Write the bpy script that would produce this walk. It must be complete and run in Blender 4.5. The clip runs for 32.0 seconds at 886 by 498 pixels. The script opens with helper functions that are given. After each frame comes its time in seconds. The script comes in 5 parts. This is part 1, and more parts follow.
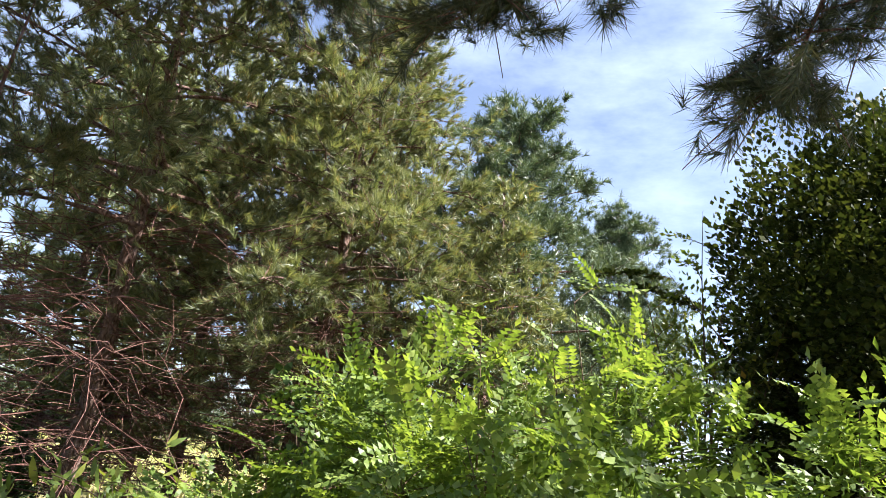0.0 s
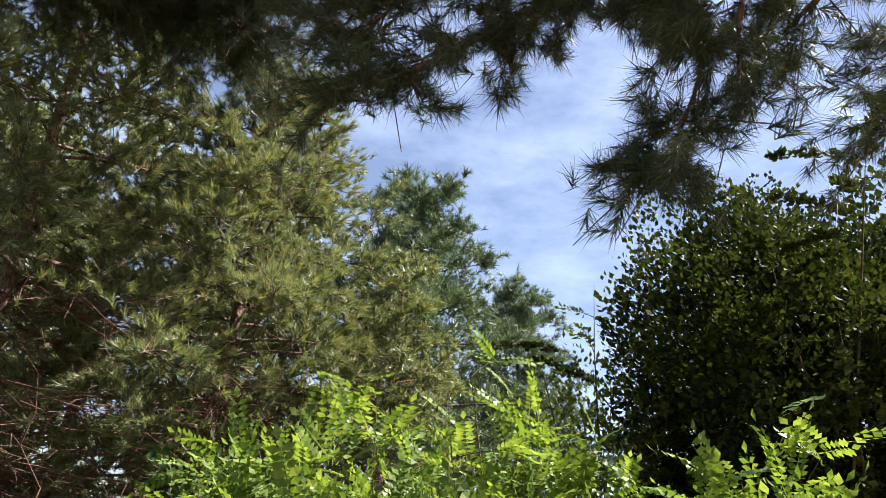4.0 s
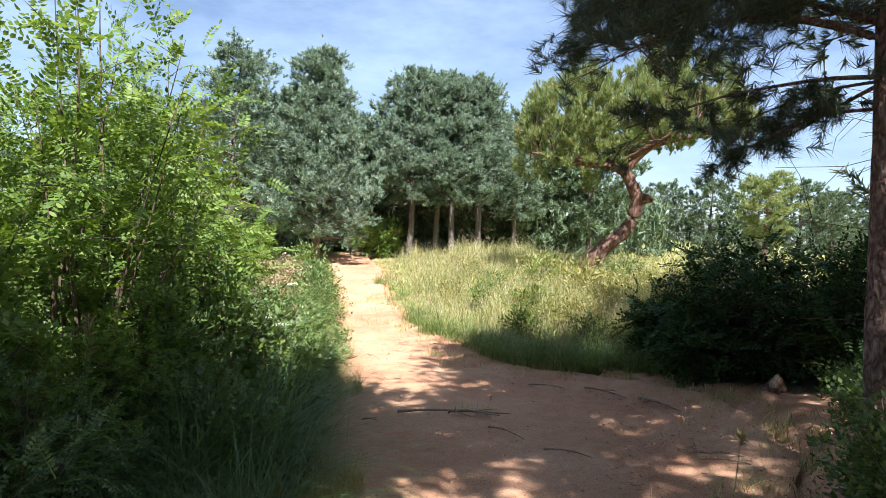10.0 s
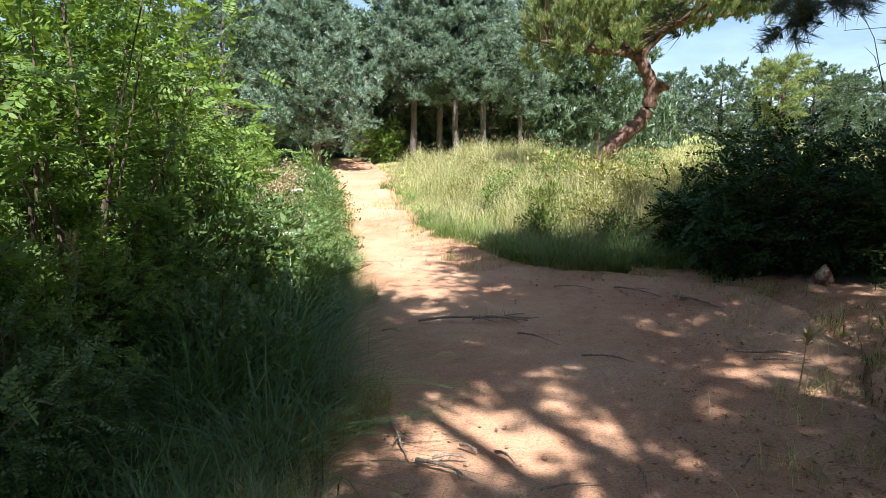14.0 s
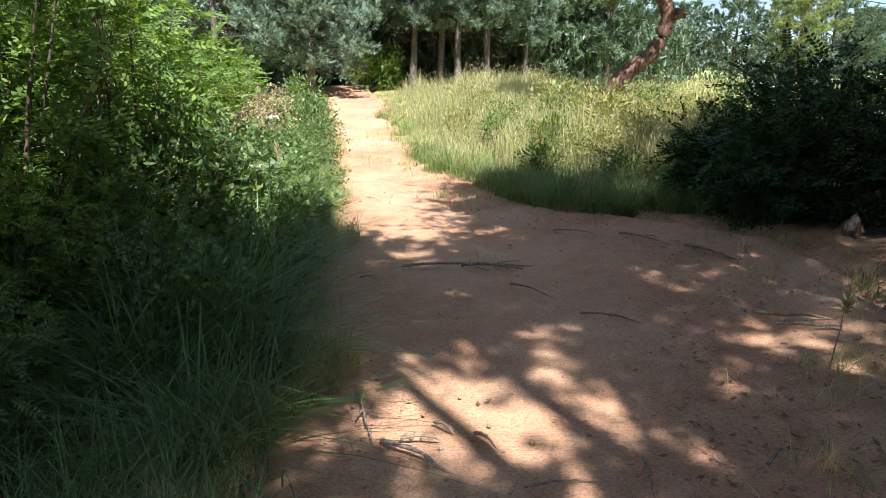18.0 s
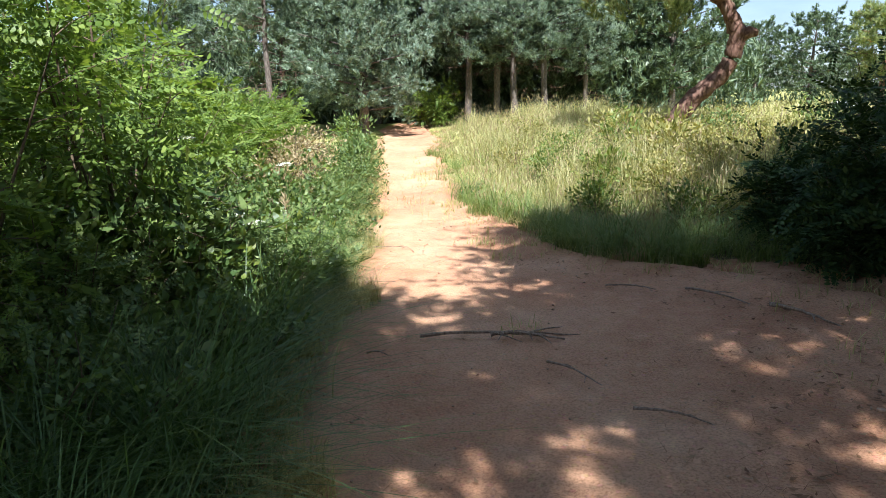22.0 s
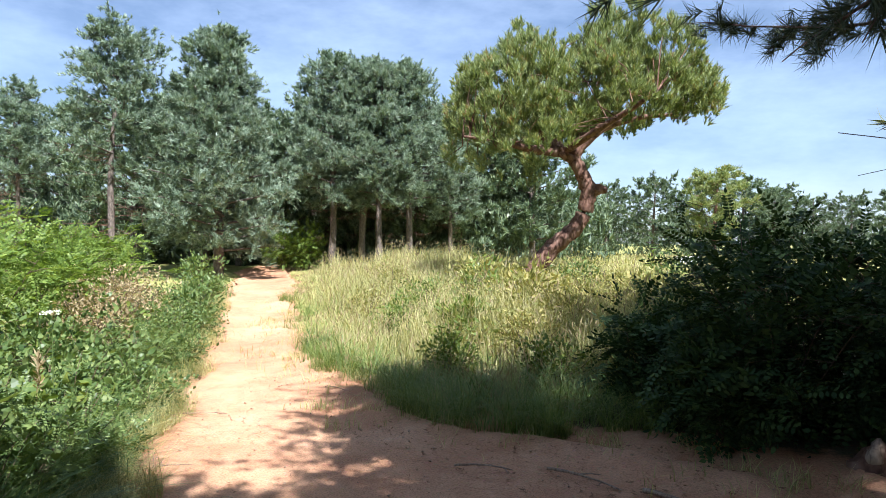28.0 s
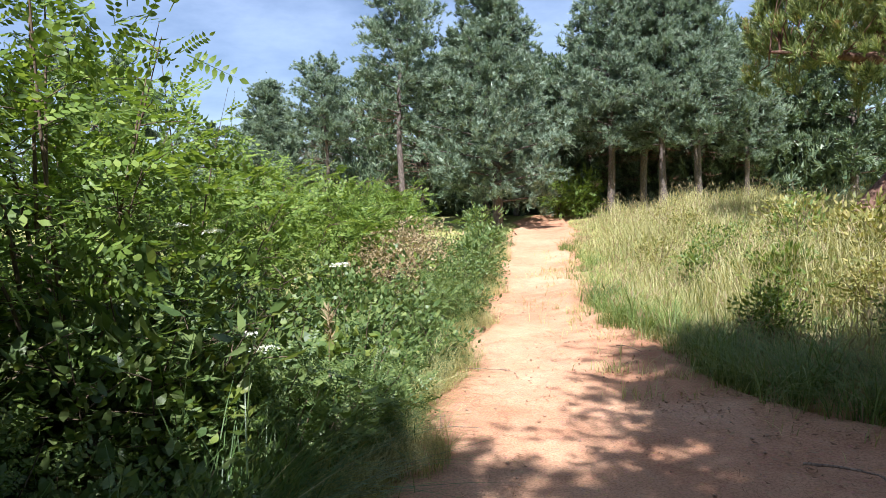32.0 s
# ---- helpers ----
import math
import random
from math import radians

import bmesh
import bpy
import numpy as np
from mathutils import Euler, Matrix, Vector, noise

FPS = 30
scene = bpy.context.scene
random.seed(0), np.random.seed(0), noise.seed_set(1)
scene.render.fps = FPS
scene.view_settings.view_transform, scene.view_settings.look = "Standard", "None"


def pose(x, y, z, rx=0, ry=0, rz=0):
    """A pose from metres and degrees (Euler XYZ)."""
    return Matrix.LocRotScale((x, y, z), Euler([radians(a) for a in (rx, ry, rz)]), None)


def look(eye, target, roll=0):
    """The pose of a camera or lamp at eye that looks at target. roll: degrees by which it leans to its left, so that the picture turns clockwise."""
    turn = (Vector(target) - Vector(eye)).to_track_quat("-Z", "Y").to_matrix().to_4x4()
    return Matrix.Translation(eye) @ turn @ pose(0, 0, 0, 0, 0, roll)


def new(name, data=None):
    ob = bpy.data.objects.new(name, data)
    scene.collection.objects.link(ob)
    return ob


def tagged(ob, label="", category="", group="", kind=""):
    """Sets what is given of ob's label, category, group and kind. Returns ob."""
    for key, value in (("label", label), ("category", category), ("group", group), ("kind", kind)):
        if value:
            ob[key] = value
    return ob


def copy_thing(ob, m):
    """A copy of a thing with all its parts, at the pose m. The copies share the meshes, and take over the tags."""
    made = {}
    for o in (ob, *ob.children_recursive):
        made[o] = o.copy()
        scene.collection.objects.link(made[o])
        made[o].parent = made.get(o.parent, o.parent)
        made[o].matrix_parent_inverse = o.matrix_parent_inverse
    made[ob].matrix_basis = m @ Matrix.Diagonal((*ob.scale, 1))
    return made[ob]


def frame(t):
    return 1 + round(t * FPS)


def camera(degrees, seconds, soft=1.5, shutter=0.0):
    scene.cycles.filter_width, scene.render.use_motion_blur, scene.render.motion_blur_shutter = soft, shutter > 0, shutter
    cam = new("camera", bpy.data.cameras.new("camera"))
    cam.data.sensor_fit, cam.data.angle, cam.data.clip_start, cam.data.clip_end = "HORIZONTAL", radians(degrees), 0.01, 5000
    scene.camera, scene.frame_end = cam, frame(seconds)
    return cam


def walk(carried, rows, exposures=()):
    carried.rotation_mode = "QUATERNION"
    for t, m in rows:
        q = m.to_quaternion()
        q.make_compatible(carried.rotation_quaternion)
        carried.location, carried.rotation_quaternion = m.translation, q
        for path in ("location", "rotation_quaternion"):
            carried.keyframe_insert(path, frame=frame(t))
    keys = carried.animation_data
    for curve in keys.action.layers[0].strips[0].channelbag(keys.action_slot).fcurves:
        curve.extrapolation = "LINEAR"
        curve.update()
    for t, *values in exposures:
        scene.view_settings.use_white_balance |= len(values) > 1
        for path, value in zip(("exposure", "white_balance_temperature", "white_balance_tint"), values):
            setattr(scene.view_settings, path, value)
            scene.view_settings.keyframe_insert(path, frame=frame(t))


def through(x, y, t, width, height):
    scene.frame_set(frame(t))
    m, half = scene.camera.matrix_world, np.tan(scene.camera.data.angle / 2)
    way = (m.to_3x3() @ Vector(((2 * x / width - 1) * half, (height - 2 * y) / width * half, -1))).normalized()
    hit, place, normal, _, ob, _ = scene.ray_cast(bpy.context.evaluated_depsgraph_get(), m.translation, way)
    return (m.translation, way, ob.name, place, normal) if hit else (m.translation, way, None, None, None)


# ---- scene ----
cam = camera(67.5, 32.0, soft=0.7)
# seconds, eye x y z, yaw (left of +y), pitch (up), roll
ROWS = [
    (0, 0.470, -0.334, 2.016, -63.70, 17.46, 7.59),
    (0.5, 0.542, -0.351, 2.045, -69.90, 18.39, 7.84),
    (1, 0.527, -0.393, 2.042, -76.08, 20.15, 7.85),
    (1.5, 0.548, -0.395, 2.057, -77.65, 21.20, 7.26),
    (2, 0.555, -0.401, 2.071, -78.50, 24.08, 7.56),
    (2.5, 0.548, -0.400, 2.083, -78.79, 28.08, 8.24),
    (4.5, 0.513, -0.318, 2.014, -66.41, 19.85, 4.07),
    (5, 0.537, -0.310, 1.983, -58.00, 14.73, 4.17),
    (5.5, 0.517, -0.315, 1.949, -51.12, 11.72, 4.40),
    (6, 0.492, -0.286, 1.928, -45.11, 9.01, 5.00),
    (6.5, 0.425, -0.187, 1.876, -39.34, 7.18, 5.30),
    (7, 0.401, -0.159, 1.876, -29.55, 5.73, 3.90),
    (7.5, 0.353, -0.129, 1.865, -21.07, 4.90, 4.60),
    (8, 0.280, -0.114, 1.849, -16.74, 4.54, 4.25),
    (8.5, 0.203, -0.049, 1.824, -11.12, 2.78, 3.12),
    (9, 0.157, -0.023, 1.806, -4.13, 0.71, 2.61),
    (9.5, 0.128, -0.019, 1.789, 1.22, -0.59, 1.88),
    (10, 0.114, 0.005, 1.770, 5.02, -1.70, 2.30),
    (10.5, 0.077, 0.035, 1.762, 8.84, -3.02, 0.87),
    (11, 0.015, 0.093, 1.756, 9.99, -3.19, -0.35),
    (11.5, -0.035, 0.149, 1.726, 7.98, -5.14, -0.33),
    (12, -0.032, 0.165, 1.704, 6.95, -7.01, -0.31),
    (12.5, -0.013, 0.311, 1.693, 5.27, -7.48, 0.15),
    (13, -0.004, 0.369, 1.680, 5.98, -6.96, 0.03),
    (13.5, -0.035, 0.450, 1.688, 5.99, -8.54, 0.48),
    (14, -0.084, 0.544, 1.675, 5.11, -9.99, -0.09),
    (14.5, -0.105, 0.556, 1.668, 2.31, -11.72, 0.32),
    (16.5, -0.096, 0.931, 1.627, 2.19, -13.81, 1.26),
    (17, -0.103, 0.994, 1.615, 0.12, -15.21, 1.95),
    (17.5, -0.089, 1.082, 1.625, 1.36, -14.44, 1.57),
    (18, -0.020, 1.185, 1.616, 5.17, -15.81, 1.18),
    (18.5, 0.038, 1.310, 1.597, 6.94, -18.83, 0.69),
    (19, 0.035, 1.423, 1.595, 5.88, -18.91, 0.27),
    (19.5, -0.013, 1.530, 1.585, 4.07, -19.61, 1.03),
    (20, -0.028, 1.624, 1.593, 4.46, -18.75, 1.15),
    (20.5, 0.032, 1.770, 1.586, 7.00, -17.48, 0.66),
    (21, 0.133, 1.924, 1.609, 10.20, -14.79, 0.48),
    (21.5, 0.184, 1.998, 1.608, 10.49, -13.06, -0.54),
    (22, 0.199, 2.135, 1.607, 11.20, -12.98, -1.41),
    (22.5, 0.221, 2.233, 1.620, 11.23, -12.94, -2.33),
    (23, 0.293, 2.373, 1.615, 12.11, -13.11, -1.38),
    (23.5, 0.405, 2.460, 1.624, 11.01, -12.81, -0.33),
    (24, 0.431, 2.572, 1.652, 6.11, -10.95, 1.13),
    (24.5, 0.418, 2.663, 1.651, 0.52, -8.96, 1.55),
    (25, 0.439, 2.742, 1.675, 0.31, -8.43, 1.64),
    (25.5, 0.499, 2.752, 1.710, -2.41, -5.42, 1.49),
    (27.5, 0.403, 3.082, 1.585, -5.75, 1.08, 2.29),
    (28, 0.409, 3.103, 1.569, 0.12, -0.64, 0.56),
    (28.5, 0.367, 3.200, 1.536, 4.75, -2.19, -0.24),
    (29, 0.284, 3.279, 1.529, 8.90, -3.21, -1.42),
    (29.5, 0.267, 3.383, 1.534, 13.51, -3.98, -1.64),
    (30, 0.269, 3.492, 1.520, 17.99, -4.24, -1.20),
    (30.5, 0.238, 3.598, 1.509, 20.21, -5.41, -1.57),
    (31, 0.172, 3.641, 1.511, 20.87, -4.85, -2.37),
    (31.5, 0.137, 3.696, 1.515, 21.38, -4.46, -2.18),
    (32, 0.149, 3.839, 1.506, 23.64, -4.72, -2.11),
]
EXPOSURES = [(0, 2.05, 6250, 18), (1.0, 1.6, 6450, 15), (2.5, 1.45, 6350, 14), (4.5, 1.9, 6250, 17), (5.0, 2.1, 6150, 17), (5.5, 2.4, 6150, 17), (6.0, 2.6, 6150, 20), (7.0, 2.6, 6100, 15),
             (8.0, 2.0, 5950, 15), (9.0, 1.6, 5900, 14), (11.0, 1.4, 5850, 12), (13.0, 1.4, 5750, 10), (20.0, 1.35, 5700, 8), (25.0, 1.35, 5850, 16), (28.0, 1.4, 5800, 13), (32, 1.2, 5800, 16)]


def carried(x, y, z, yaw, pitch, roll):
    return Matrix.Translation((x, y, z)) @ pose(0, 0, 0, 0, 0, yaw) @ pose(0, 0, 0, 90 + pitch) @ pose(0, 0, 0, 0, 0, roll)


walk(cam, [(r[0], carried(*r[1:])) for r in ROWS], EXPOSURES)

# ---- world, sun ----
SUN_FROM = Vector((0.36, -0.93, 0.0)).normalized()
SUN_EL = radians(54)
world = bpy.data.worlds.new("sky")
scene.world = world
world.use_nodes = True
wn, wl = world.node_tree.nodes, world.node_tree.links
wn.clear()
w_out, w_bg = wn.new("ShaderNodeOutputWorld"), wn.new("ShaderNodeBackground")
w_sky = wn.new("ShaderNodeTexSky")
w_sky.sky_type, w_sky.sun_disc = "NISHITA", False
w_sky.sun_elevation, w_sky.sun_rotation = SUN_EL, math.atan2(SUN_FROM.x, SUN_FROM.y)
w_sky.air_density, w_sky.dust_density, w_sky.ozone_density = 1.0, 0.7, 1.6
# thin wisps of cloud all round the sky
w_co, w_map, w_noise = wn.new("ShaderNodeTexCoord"), wn.new("ShaderNodeMapping"), wn.new("ShaderNodeTexNoise")
w_map.inputs["Scale"].default_value = (2.2, 2.2, 6.0)
w_noise.inputs["Scale"].default_value, w_noise.inputs["Detail"].default_value = 1.6, 6
w_noise.inputs["Roughness"].default_value = 0.62
w_ramp, w_mix = wn.new("ShaderNodeValToRGB"), wn.new("ShaderNodeMix")
w_ramp.color_ramp.elements[0].position, w_ramp.color_ramp.elements[1].position = 0.4, 0.88
w_ramp.color_ramp.elements[0].color = (0.06, 0.06, 0.06, 1)
w_ramp.color_ramp.elements[1].color = (0.36, 0.36, 0.36, 1)
w_mix.data_type = "RGBA"
w_mix.inputs["B"].default_value = (13.5, 15.8, 19.0, 1)
wl.new(w_co.outputs["Generated"], w_map.inputs["Vector"])
wl.new(w_map.outputs["Vector"], w_noise.inputs["Vector"])
wl.new(w_noise.outputs["Fac"], w_ramp.inputs["Fac"])
wl.new(w_ramp.outputs["Color"], w_mix.inputs["Factor"])
wl.new(w_sky.outputs["Color"], w_mix.inputs["A"])
wl.new(w_mix.outputs["Result"], w_bg.inputs["Color"])
wl.new(w_bg.outputs["Background"], w_out.inputs["Surface"])
w_bg.inputs["Strength"].default_value = 0.05
sun = new("sun", bpy.data.lights.new("sun", "SUN"))
sun.data.energy, sun.data.angle, sun.data.color = 5.0, radians(0.53), (1.0, 0.965, 0.9)
sun_dir = SUN_FROM * math.cos(SUN_EL) + Vector((0, 0, math.sin(SUN_EL)))
sun.matrix_world = look(tuple(sun_dir * 60), (0, 0, 0))


# ---- materials ----
def shader(name):
    m = bpy.data.materials.new(name)
    m.use_nodes = True
    n = m.node_tree.nodes
    n.clear()
    return m, n, m.node_tree.links, n.new("ShaderNodeOutputMaterial")


def ramp(n, stops):
    r = n.new("ShaderNodeValToRGB")
    e = r.color_ramp.elements
    while len(e) < len(stops):
        e.new(0.5)
    for k, (p, c) in zip(e, stops):
        k.position, k.color = p, (*c, 1)
    return r


def noise_tex(n, l, scale, detail=4, rough=0.55, co="Object"):
    c, t = n.new("ShaderNodeTexCoord"), n.new("ShaderNodeTexNoise")
    t.inputs["Scale"].default_value, t.inputs["Detail"].default_value, t.inputs["Roughness"].default_value = scale, detail, rough
    l.new(c.outputs[co], t.inputs["Vector"])
    return t


def mixed(n, l, a, b, fac, mode="MIX"):
    m = n.new("ShaderNodeMix")
    m.data_type, m.blend_type = "RGBA", mode
    for sock, v in (("A", a), ("B", b), ("Factor", fac)):
        if isinstance(v, bpy.types.NodeSocket):
            l.new(v, m.inputs[sock])
        elif sock == "Factor":
            m.inputs[0].default_value = v
        else:
            m.inputs[sock].default_value = (*v, 1)
    return m.outputs["Result"]


def leaf_mat(name, dark, mid, light, through=0.35, rough=0.45, gloss=0.35, patch=1.2, odd=None):
    """Thin green tissue: light passes through it, and every leaf has a shade of its own."""
    m, n, l, out = shader(name)
    g = n.new("ShaderNodeNewGeometry")
    stops = [(0.0, dark), (0.5, mid), (0.93, light)] + ([(0.97, odd)] if odd else [])
    r = ramp(n, stops)
    big = noise_tex(n, l, patch, 2)
    add = n.new("ShaderNodeMath")
    add.operation = "MULTIPLY_ADD"
    l.new(big.outputs["Fac"], add.inputs[0])
    add.inputs[1].default_value = 1.5 if patch >= 4 else 0.6
    sub = n.new("ShaderNodeMath")
    sub.operation = "MULTIPLY_ADD"
    l.new(g.outputs["Random Per Island"], sub.inputs[0])
    sub.inputs[1].default_value, sub.inputs[2].default_value = 0.8, -0.67 if patch >= 4 else -0.22
    l.new(sub.outputs[0], add.inputs[2])
    l.new(add.outputs[0], r.inputs["Fac"])
    p, t, mx = n.new("ShaderNodeBsdfPrincipled"), n.new("ShaderNodeBsdfTranslucent"), n.new("ShaderNodeMixShader")
    p.inputs["Roughness"].default_value, p.inputs["Specular IOR Level"].default_value = rough, gloss
    l.new(r.outputs["Color"], p.inputs["Base Color"])
    warm = mixed(n, l, r.outputs["Color"], (1.35, 1.3, 0.55), 1.0, "MULTIPLY")
    l.new(warm, t.inputs["Color"])
    mx.inputs["Fac"].default_value = through
    l.new(p.outputs[0], mx.inputs[1])
    l.new(t.outputs[0], mx.inputs[2])
    l.new(mx.outputs[0], out.inputs["Surface"])
    return m


def bark_mat(name, dark, mid, light, scale=14, stretch=0.35, depth=0.02):
    m, n, l, out = shader(name)
    c, mp = n.new("ShaderNodeTexCoord"), n.new("ShaderNodeMapping")
    mp.inputs["Scale"].default_value = (1, 1, stretch)
    l.new(c.outputs["Object"], mp.inputs["Vector"])
    v, no = n.new("ShaderNodeTexVoronoi"), n.new("ShaderNodeTexNoise")
    v.feature = "DISTANCE_TO_EDGE"
    warp = n.new("ShaderNodeTexNoise")
    warp.inputs["Scale"].default_value = scale * 0.5
    l.new(mp.outputs[0], warp.inputs["Vector"])
    wv = mixed(n, l, mp.outputs[0], warp.outputs["Color"], 0.12)
    l.new(wv, v.inputs["Vector"])
    l.new(mp.outputs[0], no.inputs["Vector"])
    v.inputs["Scale"].default_value, no.inputs["Scale"].default_value, no.inputs["Detail"].default_value = scale, scale * 2.5, 6
    r1 = ramp(n, [(0.0, dark), (0.12, mid), (0.5, light)])
    l.new(v.outputs["Distance"], r1.inputs["Fac"])
    r2 = ramp(n, [(0.3, dark), (0.55, mid), (0.8, light)])
    l.new(no.outputs["Fac"], r2.inputs["Fac"])
    col = mixed(n, l, r1.outputs["Color"], r2.outputs["Color"], 0.5)
    h = n.new("ShaderNodeMath")
    h.operation = "MULTIPLY_ADD"
    l.new(no.outputs["Fac"], h.inputs[0])
    h.inputs[1].default_value = 0.4
    l.new(v.outputs["Distance"], h.inputs[2])
    b, p = n.new("ShaderNodeBump"), n.new("ShaderNodeBsdfPrincipled")
    b.inputs["Strength"].default_value, b.inputs["Distance"].default_value = 1.0, depth
    l.new(h.outputs[0], b.inputs["Height"])
    l.new(b.outputs[0], p.inputs["Normal"])
    l.new(col, p.inputs["Base Color"])
    p.inputs["Roughness"].default_value, p.inputs["Specular IOR Level"].default_value = 0.9, 0.15
    l.new(p.outputs[0], out.inputs["Surface"])
    return m


def soil_mat(name, base, pale, dark, litter=0.0, turf=None, bare=None):
    """Sandy earth with fine grain, damp patches, grit and, if asked, dry litter."""
    m, n, l, out = shader(name)
    big, mid, fine = noise_tex(n, l, 0.55, 5), noise_tex(n, l, 5.0, 6, 0.65), noise_tex(n, l, 70, 3, 0.7)
    rb = ramp(n, [(0.35, dark), (0.5, base), (0.68, pale)])
    l.new(big.outputs["Fac"], rb.inputs["Fac"])
    rm = ramp(n, [(0.3, dark), (0.55, base), (0.75, pale)])
    l.new(mid.outputs["Fac"], rm.inputs["Fac"])
    col = mixed(n, l, rb.outputs["Color"], rm.outputs["Color"], 0.45)
    rf = ramp(n, [(0.33, (0.52, 0.52, 0.52)), (0.52, (1, 1, 1)), (0.72, (1.25, 1.25, 1.25))])
    l.new(fine.outputs["Fac"], rf.inputs["Fac"])
    col = mixed(n, l, col, rf.outputs["Color"], 0.7, "MULTIPLY")
    if litter:
        bits = n.new("ShaderNodeTexVoronoi")
        bits.inputs["Scale"].default_value = 26
        c = n.new("ShaderNodeTexCoord")
        l.new(c.outputs["Object"], bits.inputs["Vector"])
        rl = ramp(n, [(0.0, (1, 1, 1)), (0.25, (1, 1, 1)), (0.4, (0, 0, 0))])
        l.new(bits.outputs["Distance"], rl.inputs["Fac"])
        sc = n.new("ShaderNodeMath")
        sc.operation = "MULTIPLY"
        l.new(rl.outputs["Color"], sc.inputs[0])
        sc.inputs[1].default_value = litter
        col = mixed(n, l, col, bits.outputs["Color"], sc.outputs[0], "SOFT_LIGHT")
    if turf:
        # open turf takes over from bare litter out in the field
        c, sep, rng_ = n.new("ShaderNodeTexCoord"), n.new("ShaderNodeSeparateXYZ"), n.new("ShaderNodeMapRange")
        l.new(c.outputs["Object"], sep.inputs[0])
        l.new(sep.outputs["Y"], rng_.inputs["Value"])
        rng_.inputs["From Min"].default_value, rng_.inputs["From Max"].default_value = 9.0, 15.0
        rt = ramp(n, [(0.35, turf[0]), (0.6, turf[1])])
        l.new(mid.outputs["Fac"], rt.inputs["Fac"])
        col = mixed(n, l, col, rt.outputs["Color"], rng_.outputs["Result"])
    if bare:
        # bare sand shows wherever feet have worn the growth away
        worn, edge = n.new("ShaderNodeAttribute"), n.new("ShaderNodeMath")
        worn.attribute_name = "worn"
        edge.operation = "MULTIPLY_ADD"
        l.new(mid.outputs["Fac"], edge.inputs[0])
        edge.inputs[1].default_value = 1.1
        l.new(worn.outputs["Fac"], edge.inputs[2])
        re_ = ramp(n, [(0.78, (0, 0, 0)), (1.12 / 1.2, (1, 1, 1))])
        l.new(edge.outputs[0], re_.inputs["Fac"])
        rs = ramp(n, [(0.3, bare[2]), (0.55, bare[0]), (0.75, bare[1])])
        l.new(mid.outputs["Fac"], rs.inputs["Fac"])
        sand = mixed(n, l, rs.outputs["Color"], rf.outputs["Color"], 0.7, "MULTIPLY")
        col = mixed(n, l, col, sand, re_.outputs["Color"])
    add = n.new("ShaderNodeMath")
    add.operation = "MULTIPLY_ADD"
    l.new(mid.outputs["Fac"], add.inputs[0])
    add.inputs[1].default_value = 2.5
    l.new(fine.outputs["Fac"], add.inputs[2])
    b, p = n.new("ShaderNodeBump"), n.new("ShaderNodeBsdfPrincipled")
    b.inputs["Strength"].default_value, b.inputs["Distance"].default_value = 0.8, 0.012
    l.new(add.outputs[0], b.inputs["Height"])
    l.new(b.outputs[0], p.inputs["Normal"])
    l.new(col, p.inputs["Base Color"])
    p.inputs["Roughness"].default_value, p.inputs["Specular IOR Level"].default_value = 0.95, 0.1
    l.new(p.outputs[0], out.inputs["Surface"])
    return m


SAND = (0.54, 0.302, 0.176), (0.64, 0.415, 0.265), (0.42, 0.2, 0.112)
PATH_SOIL = soil_mat("sandy_soil", *SAND, 0.15)
WILD_SOIL = soil_mat("field_soil", (0.15, 0.12, 0.07), (0.25, 0.2, 0.12), (0.085, 0.07, 0.04), 0.5, ((0.19, 0.2, 0.06), (0.36, 0.34, 0.12)), SAND)
STONE = soil_mat("grit", (0.46, 0.31, 0.21), (0.58, 0.43, 0.31), (0.32, 0.2, 0.13))
BARK_PINE = bark_mat("pine_bark", (0.05, 0.03, 0.022), (0.2, 0.125, 0.095), (0.44, 0.34, 0.29), 19, 0.45, 0.04)
BARK_RED = bark_mat("red_pine_bark", (0.06, 0.03, 0.022), (0.19, 0.105, 0.075), (0.34, 0.23, 0.175), 9, 0.55, 0.03)
BARK_GREY = bark_mat("grey_bark", (0.06, 0.05, 0.042), (0.15, 0.12, 0.1), (0.27, 0.23, 0.2), 16, 0.4, 0.02)
DEAD_WOOD = bark_mat("dead_wood", (0.08, 0.04, 0.03), (0.175, 0.09, 0.07), (0.31, 0.2, 0.165), 30, 0.3, 0.004)
TWIG = bark_mat("twig_bark", (0.06, 0.045, 0.03), (0.14, 0.1, 0.065), (0.22, 0.17, 0.11), 30, 0.3, 0.003)
STICK = bark_mat("fallen_stick", (0.13, 0.09, 0.065), (0.3, 0.22, 0.16), (0.48, 0.38, 0.29), 26, 0.3, 0.004)
NEEDLE_OLIVE = leaf_mat("needles_olive", (0.08, 0.112, 0.05), (0.185, 0.215, 0.105), (0.35, 0.365, 0.195), 0.3, 0.4, 0.4, 5.0, (0.3, 0.2, 0.07))
NEEDLE_BLUE = leaf_mat("needles_blue_green", (0.085, 0.135, 0.085), (0.18, 0.245, 0.17), (0.35, 0.42, 0.315), 0.2, 0.4, 0.4, 4.0)
NEEDLE_RED = leaf_mat("needles_yellow_green", (0.1, 0.145, 0.05), (0.215, 0.265, 0.095), (0.39, 0.42, 0.175), 0.3, 0.4, 0.4, 4.5, (0.3, 0.17, 0.07))
# deep green darkened further: shade and backlight on these crowns put into the colour
NEEDLE_SHADED = leaf_mat("needles_shaded_green", (0.032, 0.05, 0.026), (0.07, 0.095, 0.048), (0.14, 0.165, 0.09), 0.08, 0.42, 0.35, 0.9, (0.16, 0.11, 0.05))
